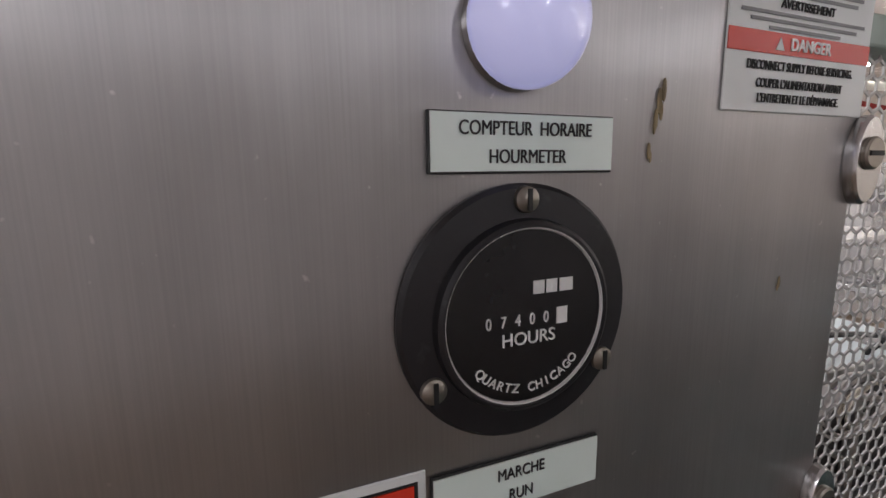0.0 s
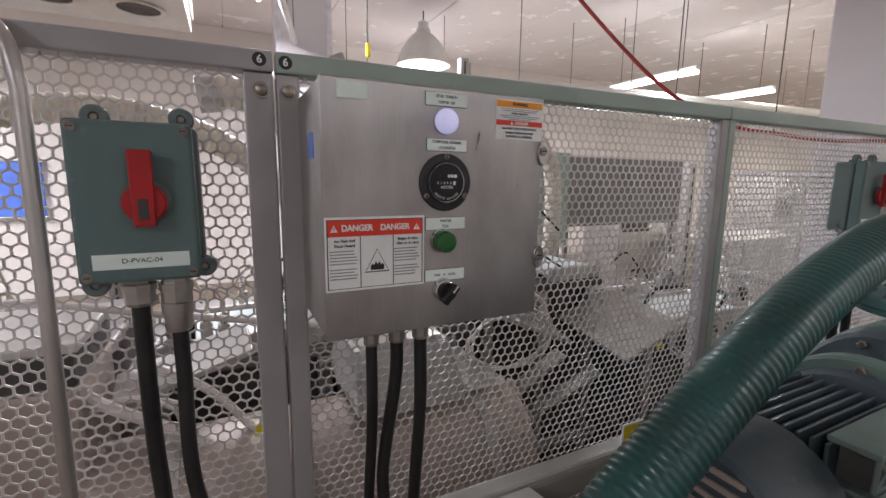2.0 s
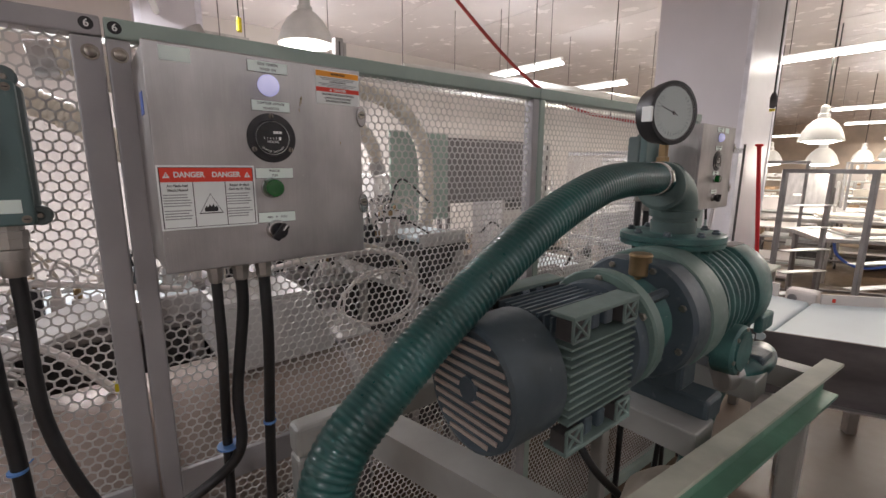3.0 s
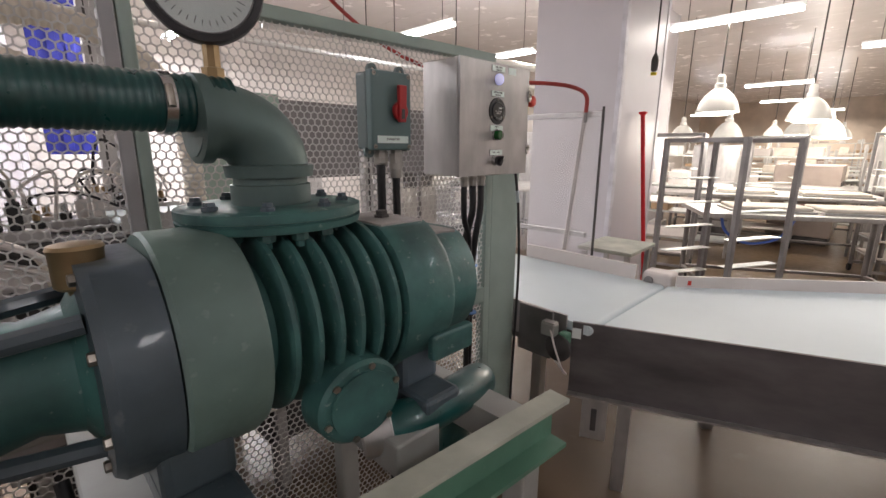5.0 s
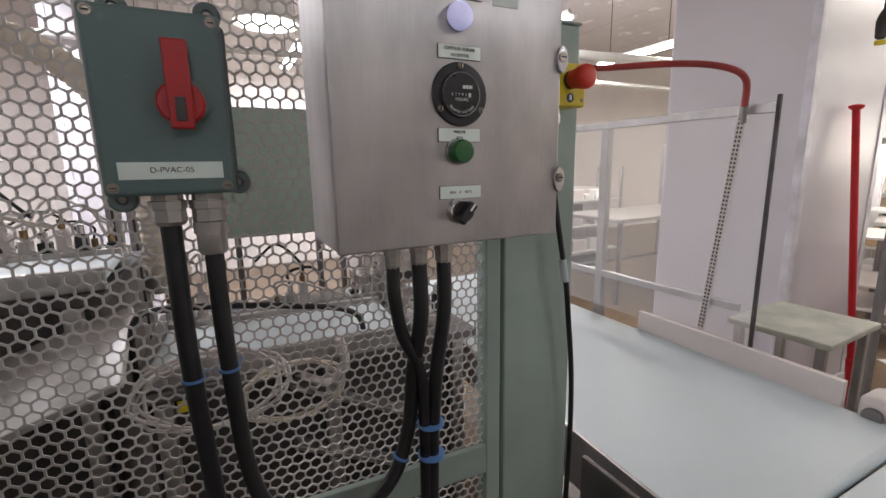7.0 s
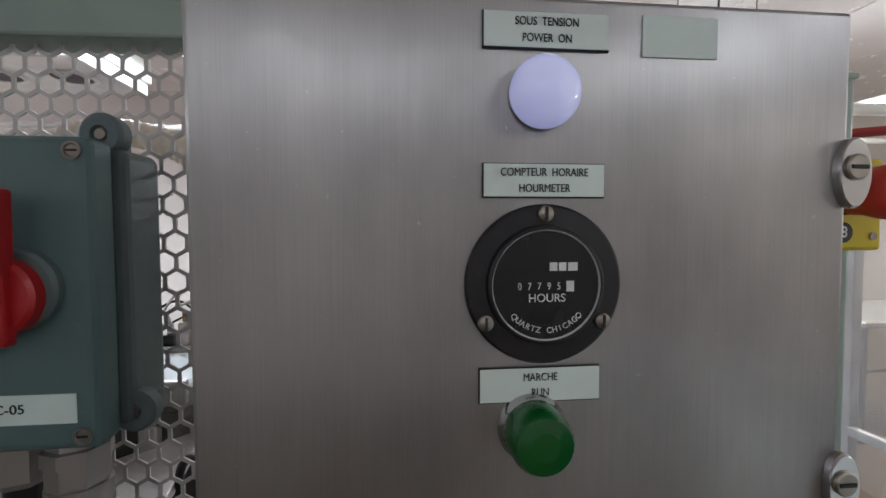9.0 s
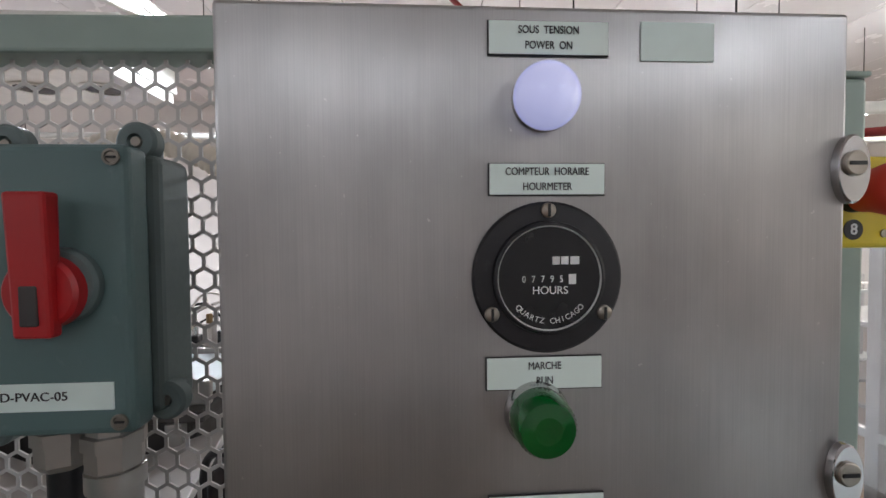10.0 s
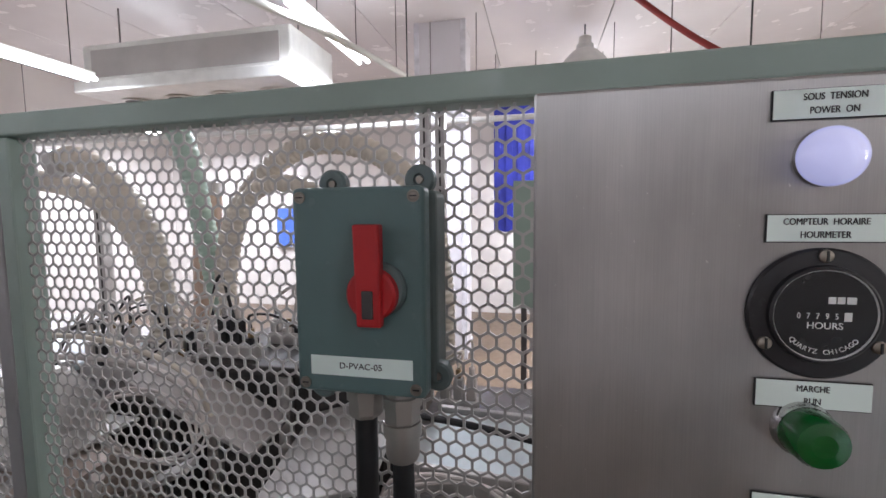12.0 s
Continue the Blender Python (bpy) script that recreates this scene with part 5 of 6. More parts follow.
far = thing("conveyor", (0, 0, 0), "white belt conveyor with a pale plastic side guard", "conveyor", "belt conveyors")
part("belt", slab([(2.262, -0.144), (3.050, -0.146), (3.06, 1.9), (2.36, 1.9)], BELT_Z - 0.035, BELT_Z + 0.004), BELT, far, "white belt", 0)
part("end_roller", rod((2.265, -0.142, BELT_Z - 0.0165), (3.045, -0.144, BELT_Z - 0.0165), 0.0205, 20), BELT, far)
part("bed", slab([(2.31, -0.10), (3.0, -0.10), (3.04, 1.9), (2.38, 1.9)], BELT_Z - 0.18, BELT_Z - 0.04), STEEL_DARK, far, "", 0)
part("side_guard", slab([(3.048, -0.010), (3.070, -0.010), (3.082, 0.70), (3.060, 0.70)], BELT_Z - 0.03, BELT_Z + 0.082), GUARD, far, "pale plastic side guard", 0)
part("side_plate", slab([(2.245, -0.06), (2.255, -0.06), (2.355, 1.9), (2.345, 1.9)], BELT_Z - 0.12, BELT_Z + 0.03), STEEL_ROUGH, far, "", 0)
hb = part("bearing_plate", box((3.055, -0.190, BELT_Z - 0.06), (3.175, -0.040, BELT_Z + 0.06), 0.022, 3), GUARD, far, "pale bearing plate")
part("bearing", rod((3.0545, -0.08, BELT_Z + 0.012), (3.040, -0.08, BELT_Z + 0.012), 0.024, 20, bevel=0.003), STEEL_DARK, hb)
for lx, ly in ((2.33, 0.1), (2.95, 0.1), (2.40, 1.7), (2.95, 1.7)):
    part("leg", box((lx, ly, 0.0), (lx + 0.05, ly + 0.05, BELT_Z - 0.18), 0.004), STEEL_ROUGH, far)
# drive with sensor block by the post
drive = thing("belt_drive", (2.185, -0.03, BELT_Z - 0.852), "small belt drive with sensor block and wheel", "drive unit")
part("plate", box((0.0, 0.0, 0.70), (0.012, 0.16, 0.905), 0.002), STEEL_DARK, drive)
part("sensor_block", box((-0.035, -0.03, 0.815), (0.005, 0.03, 0.865), 0.004), STEEL_ROUGH, drive)
part("sensor_lid", box((-0.033, -0.028, 0.8655), (0.003, 0.028, 0.872), 0.002), STEEL_ROUGH, drive)
part("wheel", lathe([(0, 0.05), (0.004, 0.056), (0.016, 0.056), (0.02, 0.05)], (-0.012, -0.035, 0.765), (1, 0, 0), 30), DARK_AND_SHADE, drive)
part("knuckle", box((0.0, -0.07, 0.78), (0.04, -0.03, 0.83), 0.008), STAND_GREEN, drive)
part("air_line", pipe(spline([(-0.03, -0.01, 0.85), (-0.05, -0.05, 0.78), (-0.04, -0.08, 0.70), (0.01, -0.07, 0.66), (0.04, 0.0, 0.68)], 8), 0.004, 8), GUARD, drive)

# clear end guard beside the far conveyor
west_side = set(bpy.data.objects)
pg = thing("plexi_guard", (3.085, 0.170, 0), "clear plastic guard with steel frame by the conveyor", "guard")
part("pane", box((0.0, 0.012, 0.76), (0.006, 1.25, 1.645)), PLEXI, pg, "clear pane", 0).visible_shadow = False
part("edge_strip", box((-0.004, 0.0, 0.0), (0.010, 0.011, 1.665), 0.002), DARK_AND_SHADE, pg)
part("frame_rail", box((0.0065, 0.012, 1.610), (0.030, 1.25, 1.640), 0.003), STEEL_ROUGH, pg)
part("frame_rail", box((0.0065, 0.06, 0.905), (0.030, 1.25, 0.935), 0.003), STEEL_ROUGH, pg)
part("frame_post", box((0.0065, 0.66, 0.0), (0.040, 0.70, 1.609), 0.003), STEEL_ROUGH, pg)
slant = Matrix.Translation((0, 0.098, 1.66)) @ Matrix.Rotation(radians(5.0), 4, "X") @ Matrix.Translation((0, -0.098, -1.66))
bm = box((-0.012, 0.086, 0.80), (-0.008, 0.110, 1.66), 0.001)
bm.transform(slant)
strip = part("perforated_strip", bm, GUARD, pg, "pale strip with rows of holes")
for k in range(56):
    for dy in (0.092, 0.103):
        bm = box((-0.0132, dy - 0.003, 0.812 + k * 0.015), (-0.0121, dy + 0.003, 0.820 + k * 0.015))
        bm.transform(slant)
        part("hole", bm, DARK_AND_SHADE, strip)

# red hose hung across the hall
rh = thing("red_hose", (0, 0, 0), "red air hose slung from the ceiling to the guard", "hose")
part("tube", pipe(spline([(1.40, 2.0, 3.61), (1.66, 1.70, 2.98), (2.10, 1.35, 2.32), (2.36, 1.15, 2.03), (2.52, 0.95, 1.89), (2.60, 0.80, 1.845), (2.72, 0.62, 1.80), (2.88, 0.40, 1.785), (2.98, 0.30, 1.765), (3.05, 0.262, 1.725), (3.062, 0.262, 1.635)], 10), 0.011, 14), RED_HOSE, rh)
part("end_fitting", rod((3.062, 0.262, 1.635), (3.062, 0.262, 1.58), 0.010, 12), STEEL_DARK, rh)
for hx, hy, hz in ((2.31, 1.19, 2.07), (2.60, 0.80, 1.85)):
    part("hanger", rod((hx, hy, hz), (hx, hy, TOP + 0.01), 0.003, 6), RUBBER, rh)

# red pole and pull cord on the column
pole = thing("red_pole", (4.30, 0.405, 0), "slim bright red pole leaning against the column", "pole")
part("tube", rod((0.10, -0.10, 0.35), (0.0, 0.0, 1.70), 0.016, 14, bevel=0.003), RED_POLE, pole)
part("head", lathe([(0, 0.016), (0.012, 0.03), (0.022, 0.032), (0.028, 0.016)], (0.0, 0.0, 1.695), (0, 0, 1), 18), RED_POLE, pole)
part("foot", rod((0.126, -0.126, 0.0), (0.099, -0.099, 0.36), 0.022, 14, bevel=0.004), RED_POLE, pole)
cord = thing("pull_cord", (4.25, 0.34, 0), "hanging cord with a plug socket", "cord")
part("wire", rod((0, 0, 2.13), (0, 0, TOP + 0.01), 0.006, 8), RUBBER, cord)
part("socket", lathe([(0, 0.012), (0.01, 0.022), (0.08, 0.025), (0.11, 0.018), (0.13, 0.008)], (0, 0, 2.01), (0, 0, 1), 16), DARK_AND_SHADE, cord)
part("yellow_ring", lathe([(0, 0.020), (0.018, 0.021)], (0, 0, 1.985), (0, 0, 1), 16), YELLOW, cord)


# ---- racks, tables and the far side of the hall ----
def bakery_rack(x, y, turn, label, z_top=1.62, wide=0.62, deep=0.55, trays=(0, 1, 3)):
    rack = thing("tray_rack", (x, y, 0), label, "rack", "tray racks", turn=turn)
    for sx in (0, wide):
        for sy in (0, deep):
            part("upright", box((sx - 0.016, sy - 0.016, 0.09), (sx + 0.016, sy + 0.016, z_top), 0.004), RACK_GREY, rack)
            c = part("caster", rod((sx - 0.014, sy, 0.045), (sx + 0.014, sy, 0.045), 0.045, 18, bevel=0.005), RUBBER, rack)
    for sy in (0, deep):
        part("top_bar", box((0.0165, sy - 0.014, z_top - 0.032), (wide - 0.0165, sy + 0.014, z_top), 0.004), RACK_GREY, rack)
        part("bottom_bar", box((0.0165, sy - 0.014, 0.10), (wide - 0.0165, sy + 0.014, 0.13), 0.004), RACK_GREY, rack)
    for k in range(int((z_top - 0.35) / 0.19)):
        z = 0.26 + k * 0.19
        for sx, e in ((0.0165, 1), (wide - 0.0165, -1)):
            a, b = sorted((sx, sx + e * 0.075))
            part("runner", box((a, 0.017, z - 0.003), (b, deep - 0.017, z + 0.003), 0.001, 1), STEEL_PALE, rack, "broad pale tray runner")
        if k in trays:
            part("tray", box((0.03, -0.05, z + 0.0035), (wide - 0.03, deep + 0.02, z + 0.022), 0.004), GUARD, rack, "flat sheet tray")
    return rack


bakery_rack(4.24, 0.19, -119, "open steel tray rack with broad empty runners", 1.51, 0.62, 0.47, ())
bakery_rack(5.75, 0.95, -80, "open steel tray rack beyond the column", 1.6)


def work_table(x, y, w, d, turn, label, cloth=True):
    t = thing("work_table", (x, y, 0), label, "table", "steel work tables", turn=turn)
    part("tabletop", box((0, 0, 0.86), (w, d, 0.90), 0.006), STEEL_ROUGH, t)
    for lx in (0.06, w - 0.06):
        for ly in (0.06, d - 0.06):
            part("leg", rod((lx, ly, 0), (lx, ly, 0.86), 0.022, 12), STEEL_DARK, t)
        part("cross_bar", box((lx - 0.015, 0.083, 0.24), (lx + 0.015, d - 0.083, 0.27), 0.004), STEEL_DARK, t)
    if cloth:
        part("long_bar", box((0.083, d - 0.075, 0.24), (w - 0.083, d - 0.045, 0.27), 0.004), STEEL_DARK, t)
    return t


work_table(4.75, 0.0, 1.6, 0.75, -62, "steel work table with dough trays")
work_table(6.4, 0.9, 2.2, 0.9, -75, "long steel work table under pendant lamps")
work_table(7.9, 1.2, 2.4, 0.9, -80, "far steel work table")
work_table(4.9, 2.2, 1.8, 0.8, 0, "steel work table behind the column")


low = thing("side_table", (3.30, 0.03, 0), "low cream side table at the foot of the column", "table")
part("tabletop", box((0, 0, 0.775), (0.42, 0.34, 0.800), 0.006), CREAM, low)
for lx in (0.02, 0.37):
    for ly in (0.02, 0.29):
        part("leg", box((lx, ly, 0), (lx + 0.03, ly + 0.03, 0.7745), 0.003), STEEL_ROUGH, low)
loop = thing("blue_cable", (0, 0, 0), "blue cable hanging in a loop below a table", "cable")
part("wire", pipe(spline([(5.10, -0.05, 0.865), (5.12, -0.10, 0.70), (5.2, -0.25, 0.60), (5.30, -0.45, 0.66), (5.36, -0.55, 0.865)], 10), 0.012, 10), BLUE_PART, loop)


def shelf_unit(x, y, w, d, h, turn, label, seed):
    u = thing("shelf_unit", (x, y, 0), label, "shelf", "far shelf units", turn=turn)
    r = random.Random(seed)
    for lx in (0, w - 0.03):
        for ly in (0, d - 0.03):
            part("post", box((lx, ly, 0), (lx + 0.03, ly + 0.03, h), 0.003), STEEL_ROUGH, u)
    n = int(h / 0.36)
    for k in range(n):
        z = 0.2 + k * 0.36
        part("shelf", box((0.031, 0, z), (w - 0.031, d, z + 0.025), 0.003), STEEL_PALE, u)
        cx = 0.06
        while cx < w - 0.22:
            bw = r.uniform(0.12, 0.30)
            if cx + bw > w - 0.05:
                break
            if r.random() < 0.75:
                part("bread_tray" if r.random() < 0.5 else "carton", box((cx, 0.04, z + 0.0255), (cx + bw, d - 0.04, z + r.uniform(0.07, 0.24)), 0.012, 2), r.choice((DOUGH, CARD, GUARD, GUARD, MACHINE_TAN, WHITE_PRINT)), u)
            cx += bw + r.uniform(0.01, 0.06)
    return u


for k, (x, y, w, h, turn) in enumerate(((6.9, 1.5, 1.3, 1.35, -82), (7.9, -1.0, 1.2, 1.3, -74), (9.9, 2.6, 1.6, 1.7, -88), (9.9, 0.6, 1.5, 1.5, -88), (9.9, -1.2, 1.6, 1.6, -88), (7.2, 2.6, 1.2, 1.5, -10), (5.2, 3.6, 1.4, 1.4, 0))):
    shelf_unit(x, y, w, 0.45, h, turn, "steel shelf unit loaded with bread trays and cartons", k)


for k, (x, y, w, h, turn) in enumerate(((11.6, 1.2, 1.6, 1.5, -84), (11.4, -1.4, 1.5, 1.3, -80), (13.6, 2.6, 1.8, 1.6, -88), (13.8, -0.4, 1.6, 1.4, -86), (16.6, 1.0, 1.8, 1.7, -88), (16.4, -2.2, 1.7, 1.5, -84), (19.5, 2.4, 2.0, 1.7, -88), (19.8, -0.6, 2.0, 1.6, -88), (23.0, 1.0, 2.2, 1.8, -90))):
    shelf_unit(x, y, w, 0.5, h, turn, "tall steel shelf unit loaded with bread trays and cartons", 20 + k)
for x, y, w in ((10.2, 0.2, 2.2), (12.6, 0.8, 2.4), (15.0, -0.8, 2.4), (18.0, 0.6, 2.6)):
    work_table(x, y, w, 0.9, -82, "far steel work table down the hall")


def dough_tray(x, y, z, w, d, turn, label):
    t = thing("dough_tray", (x, y, z), label, "tray", "dough trays", turn=turn)
    part("tray", box((0, 0, 0), (w, d, 0.018), 0.004), STEEL_ROUGH, t)
    part("cloth", box((0.02, 0.02, 0.0185), (w - 0.02, d - 0.02, 0.05), 0.012, 3), DOUGH, t, "pale floured cloth")


dough_tray(4.98, -0.15, 0.9005, 0.6, 0.4, -62, "dough tray covered with a floured cloth")
dough_tray(5.25, -0.72, 0.9005, 0.6, 0.4, -62, "dough tray covered with a floured cloth")
dough_tray(6.75, 0.35, 0.9005, 0.6, 0.4, -75, "dough tray covered with a floured cloth")
dough_tray(6.9, -0.45, 0.9005, 0.6, 0.4, -75, "dough tray covered with a floured cloth")


for ob in bpy.data.objects:
    if ob not in west_side and ob.parent is None:
        ob.matrix_basis = EAST @ ob.matrix_basis


# ---- machines behind the fence ----
def hose_arc(points, r, mat, label, category="hose", group="machine hoses", ribs=0.0):
    r, ribs = r * 1.45, ribs * 1.45
    points = [(1.66 + 1.45 * (x - 1.66), -0.37 + 1.45 * (y + 0.37), 1.55 + 1.45 * (z - 1.55)) for x, y, z in points]
    points = [(x, y, min(z, 1.05)) if z < 1.30 and k in (0, len(points) - 1) else (x, y, z) for k, (x, y, z) in enumerate(points)]
    path = spline(points, 14)
    h = thing("machine_hose", points[0], label, category, group)
    o = Vector(points[0])
    path = [Vector(q) - o for q in (resample(path, 0.006) if ribs else path)]
    part("tube", pipe(path, (lambda d: r + ribs * math.cos(2 * math.pi * d / 0.024)) if ribs else r, 16), mat, h, "", 70)
    for k in (0, -1):
        a, b = path[k], path[k + 1 if k == 0 else k - 1]
        part("cuff", rod(a, a + (b - a).normalized() * 0.06, r + 0.006, 18, bevel=0.002), STEEL_ROUGH, h, "steel hose cuff")
    return h


hose_arc([(-0.35, 0.72, 1.30), (-0.20, 0.70, 1.58), (0.05, 0.70, 1.690), (0.28, 0.70, 1.675), (0.46, 0.70, 1.58), (0.55, 0.70, 1.44), (0.56, 0.72, 1.25)], 0.030, CLEAR_HOSE, "thick cream suction hose arching over the machine", ribs=0.0018)
hose_arc([(0.79, 0.72, 1.22), (0.79, 0.70, 1.42), (0.86, 0.70, 1.62), (1.03, 0.70, 1.755), (1.22, 0.70, 1.745), (1.36, 0.70, 1.62), (1.40, 0.72, 1.42), (1.40, 0.74, 1.2)], 0.028, CLEAR_HOSE, "cream suction hose arching behind the fence", ribs=0.0016)
hose_arc([(0.82, 0.66, 1.20), (0.84, 0.66, 1.45), (0.90, 0.66, 1.62), (1.00, 0.66, 1.665), (1.12, 0.66, 1.62), (1.16, 0.66, 1.50)], 0.022, CLEAR_HOSE, "slim cream suction hose arching behind the fence", ribs=0.0014)
hose_arc([(0.34, 0.62, 1.73), (0.42, 0.62, 1.74), (0.52, 0.62, 1.68), (0.62, 0.62, 1.56), (0.66, 0.62, 1.38), (0.67, 0.64, 1.16)], 0.034, CLEAR_HOSE, "wide cream hose behind the control box", ribs=0.0020)
hose_arc([(0.64, 0.70, 1.86), (0.69, 0.70, 1.76), (0.74, 0.70, 1.52), (0.80, 0.70, 1.27), (0.84, 0.72, 1.12)], 0.031, GREEN_HOSE_PALE, "pale green straight machine hose", ribs=0.0012)
hose_arc([(0.615, 0.86, 1.69), (0.612, 0.86, 1.6), (0.60, 0.86, 1.4), (0.59, 0.86, 1.1)], 0.042, TAN_PIPE, "upright tan pipe behind the fence", "pipe")


def machine_bed(x0, x1, y0, y1, z, label, top_mat, body_mat):
    m = thing("machine_bed", (x0, y0, 0), label, "machine", "packing machines")
    w, d = x1 - x0, y1 - y0
    part("deck", box((0, 0, z - 0.03), (w, d, z), 0.006), top_mat, m)
    # solid near-black block: shade of the hollow interior put into the colour
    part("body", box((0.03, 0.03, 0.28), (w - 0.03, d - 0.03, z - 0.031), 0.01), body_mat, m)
    for k in range(3):
        px = 0.05 + k * (w - 0.14) / 2
        part("upright", box((px, 0.0, 0.10), (px + 0.04, 0.028, z - 0.031), 0.004), STEEL_ROUGH, m)
    part("skirt_rail", box((0.0, -0.004, 0.45), (w, 0.0275, 0.49), 0.004), STEEL_ROUGH, m)
    for lx in (0.05, w - 0.09):
        for ly in (0.05, d - 0.09):
            part("foot", rod((lx + 0.02, ly + 0.02, 0), (lx + 0.02, ly + 0.02, 0.28), 0.025, 12), STEEL_DARK, m)
    return m


machine_bed(-0.45, 0.55, 0.75, 1.45, 1.06, "dark framed packing machine bed behind the fence", STEEL_DARK, DARK_AND_SHADE)
machine_bed(0.58, 1.22, 0.78, 1.45, 1.16, "dark packing machine bed with rollers behind the fence", DARK_AND_SHADE, DARK_AND_SHADE)
machine_bed(1.26, 2.20, 0.62, 1.30, 0.94, "packing machine bed with its interior shade in the colour", STEEL_DARK, DARK_AND_SHADE)
machine_bed(-1.60, -0.50, 0.75, 1.45, 1.10, "dark packing machine bed beyond the switch", STEEL_DARK, DARK_AND_SHADE)

# white infeed slabs on the beds
for x0, x1, y0, z, turn, label in ((1.30, 1.95, 0.66, 0.9405, -4, "white infeed belt on the machine bed"), (0.95, 1.22, 0.82, 1.1605, 3, "white plastic slide plate on the machine"), (-0.30, 0.10, 0.80, 1.0605, 2, "white plastic slide plate on the machine")):
    t = thing("infeed_belt", (x0, y0, z), label, "belt", "infeed belts", turn=turn)
    part("belt", box((0, 0, 0.02), (x1 - x0, 0.30, 0.045), 0.01, 2), BELT, t)
    part("side_rail", box((0, -0.022, 0.0), (x1 - x0, -0.001, 0.06), 0.004), STEEL_ROUGH, t)
    part("side_rail", box((0, 0.301, 0.0), (x1 - x0, 0.322, 0.06), 0.004), STEEL_ROUGH, t)

# tan drum and hopper
drum = thing("machine_drum", (0, 0.52, 0), "pale tan machine drum lying behind the fence", "drum")
part("shell", lathe([(-0.62, 0.0), (-0.62, 0.19), (-0.60, 0.21), (0.42, 0.21), (0.455, 0.19), (0.455, 0)], (0.08, 0.0, 0.78), (1, 0, 0), 40), MACHINE_TAN, drum)
for hx in (-0.42, 0.30):
    part("hoop", lathe([(hx, 0.209), (hx + 0.002, 0.215), (hx + 0.03, 0.215), (hx + 0.032, 0.209)], (0.08, 0, 0.78), (1, 0, 0), 40), MACHINE_GREY, drum)
    part("cradle", box((0.08 + hx - 0.03, -0.15, 0.0), (0.08 + hx + 0.06, 0.15, 0.60), 0.01), STEEL_DARK, drum)
hop = thing("machine_hopper", (0.06, 0.40, 0), "grey sheet-metal hopper cover on a machine", "hopper")
bm = slab([(0.0, 0.0), (0.30, 0.0), (0.30, 0.34), (0.0, 0.34)], 0.99, 1.17)
for v in bm.verts:
    if v.co.z > 1.1:
        v.co.x = 0.05 + (v.co.x - 0.05) * (0.75 if v.co.x > 0.1 else 1)
        v.co.y = 0.08 + (v.co.y - 0.08) * 0.7
bmesh.ops.bevel(bm, geom=bm.edges[:], offset=0.012, segments=2, affect="EDGES")
part("cover", bm, MACHINE_GREY, hop)
part("flap", box((0.302, 0.02, 1.00), (0.42, 0.30, 1.012), 0.004), MACHINE_GREY, hop, "grey discharge flap")
part("column", box((0.02, 0.30, 0.0), (0.10, 0.34, 0.989), 0.005), STEEL_DARK, hop)
side = thing("machine_cabinet", (-0.98, 0.45, 0), "pinkish tan machine cabinet with a dark top slot", "cabinet")
part("body", box((0, 0, 0.35), (0.52, 0.28, 1.17), 0.012), MACHINE_TAN, side)
# near-black band drawn for the shade inside the open slot
part("slot_shade", box((0.02, -0.003, 1.175), (0.52, 0.28, 1.24), 0.004), DARK_AND_SHADE, side)
part("lid", box((-0.01, -0.01, 1.241), (0.53, 0.29, 1.26), 0.004), MACHINE_GREY, side)
for lx in (0.02, 0.46):
    part("leg", box((lx, 0.02, 0), (lx + 0.04, 0.06, 0.35), 0.003), STEEL_DARK, side)

# hanging grey panel, profile posts and curtain
for x, y, z, w, h, mat, label in ((1.50, 1.92, 1.11, 0.52, 0.65, GREEN_PANEL, "pale green sheet panel above the machine"), (2.06, 2.0, 1.22, 1.30, 0.52, PANEL_GREY, "plain grey sheet-metal panel above a machine")):
    hp = thing("hanging_panel", (x, y, 0), label, "panel", "sheet panels")
    part("sheet", box((0, 0, z), (w, 0.02, z + h), 0.004), mat, hp)
    for lx in (0.04, w - 0.07):
        part("bracket", box((lx, 0.0205, 0.0), (lx + 0.03, 0.05, z + h - 0.03), 0.003), STEEL_DARK, hp)
for x, y, h in ((1.05, 1.78, 2.25), (1.11, 1.86, 2.25), (2.02, 1.00, 1.66), (-0.62, 1.5, 1.68)):
    ap = thing("profile_post", (x, y, 0), "slotted aluminium profile post of the machine", "post", "aluminium profile posts")
    part("core", box((0, 0, 0), (0.05, 0.05, h), 0.003), STEEL_ROUGH, ap)
    part("slot", box((0.020, -0.0012, 0.02), (0.030, 0.0006, h - 0.02)), DARK_AND_SHADE, ap)
cur = thing("strip_curtain", (1.06, 5.40, 0), "deep blue strip curtain hanging in a doorway", "curtain")
for k in range(7):
    part("strip", box((k * 0.075, (k % 2) * 0.012, 1.35), (k * 0.075 + 0.082, (k % 2) * 0.012 + 0.008, 3.05), 0.002, 1), BLUE, cur)
part("rail", box((-0.02, -0.01, 3.051), (0.56, 0.04, 3.09), 0.004), STEEL_ROUGH, cur)
for lx in (0.02, 0.52):
    part("hanger", rod((lx, 0.015, 3.085), (lx, 0.015, TOP + 0.01), 0.006, 8), STEEL_DARK, cur)
board = thing("blue_board", (-2.85, 6.54, 1.05), "bright blue board hung on the far wall", "board")
part("panel", box((0, 0, 0), (0.62, 0.045, 0.66), 0.01), BLUE_PART, board)
part("frame_top", box((-0.02, -0.01, 0.661), (0.64, 0.05, 0.69), 0.004), STEEL_ROUGH, board)
part("frame_bottom", box((-0.02, -0.01, -0.03), (0.64, 0.05, -0.001), 0.004), STEEL_ROUGH, board)

# valves, air lines and fittings on the machine beds
rng = random.Random(7)


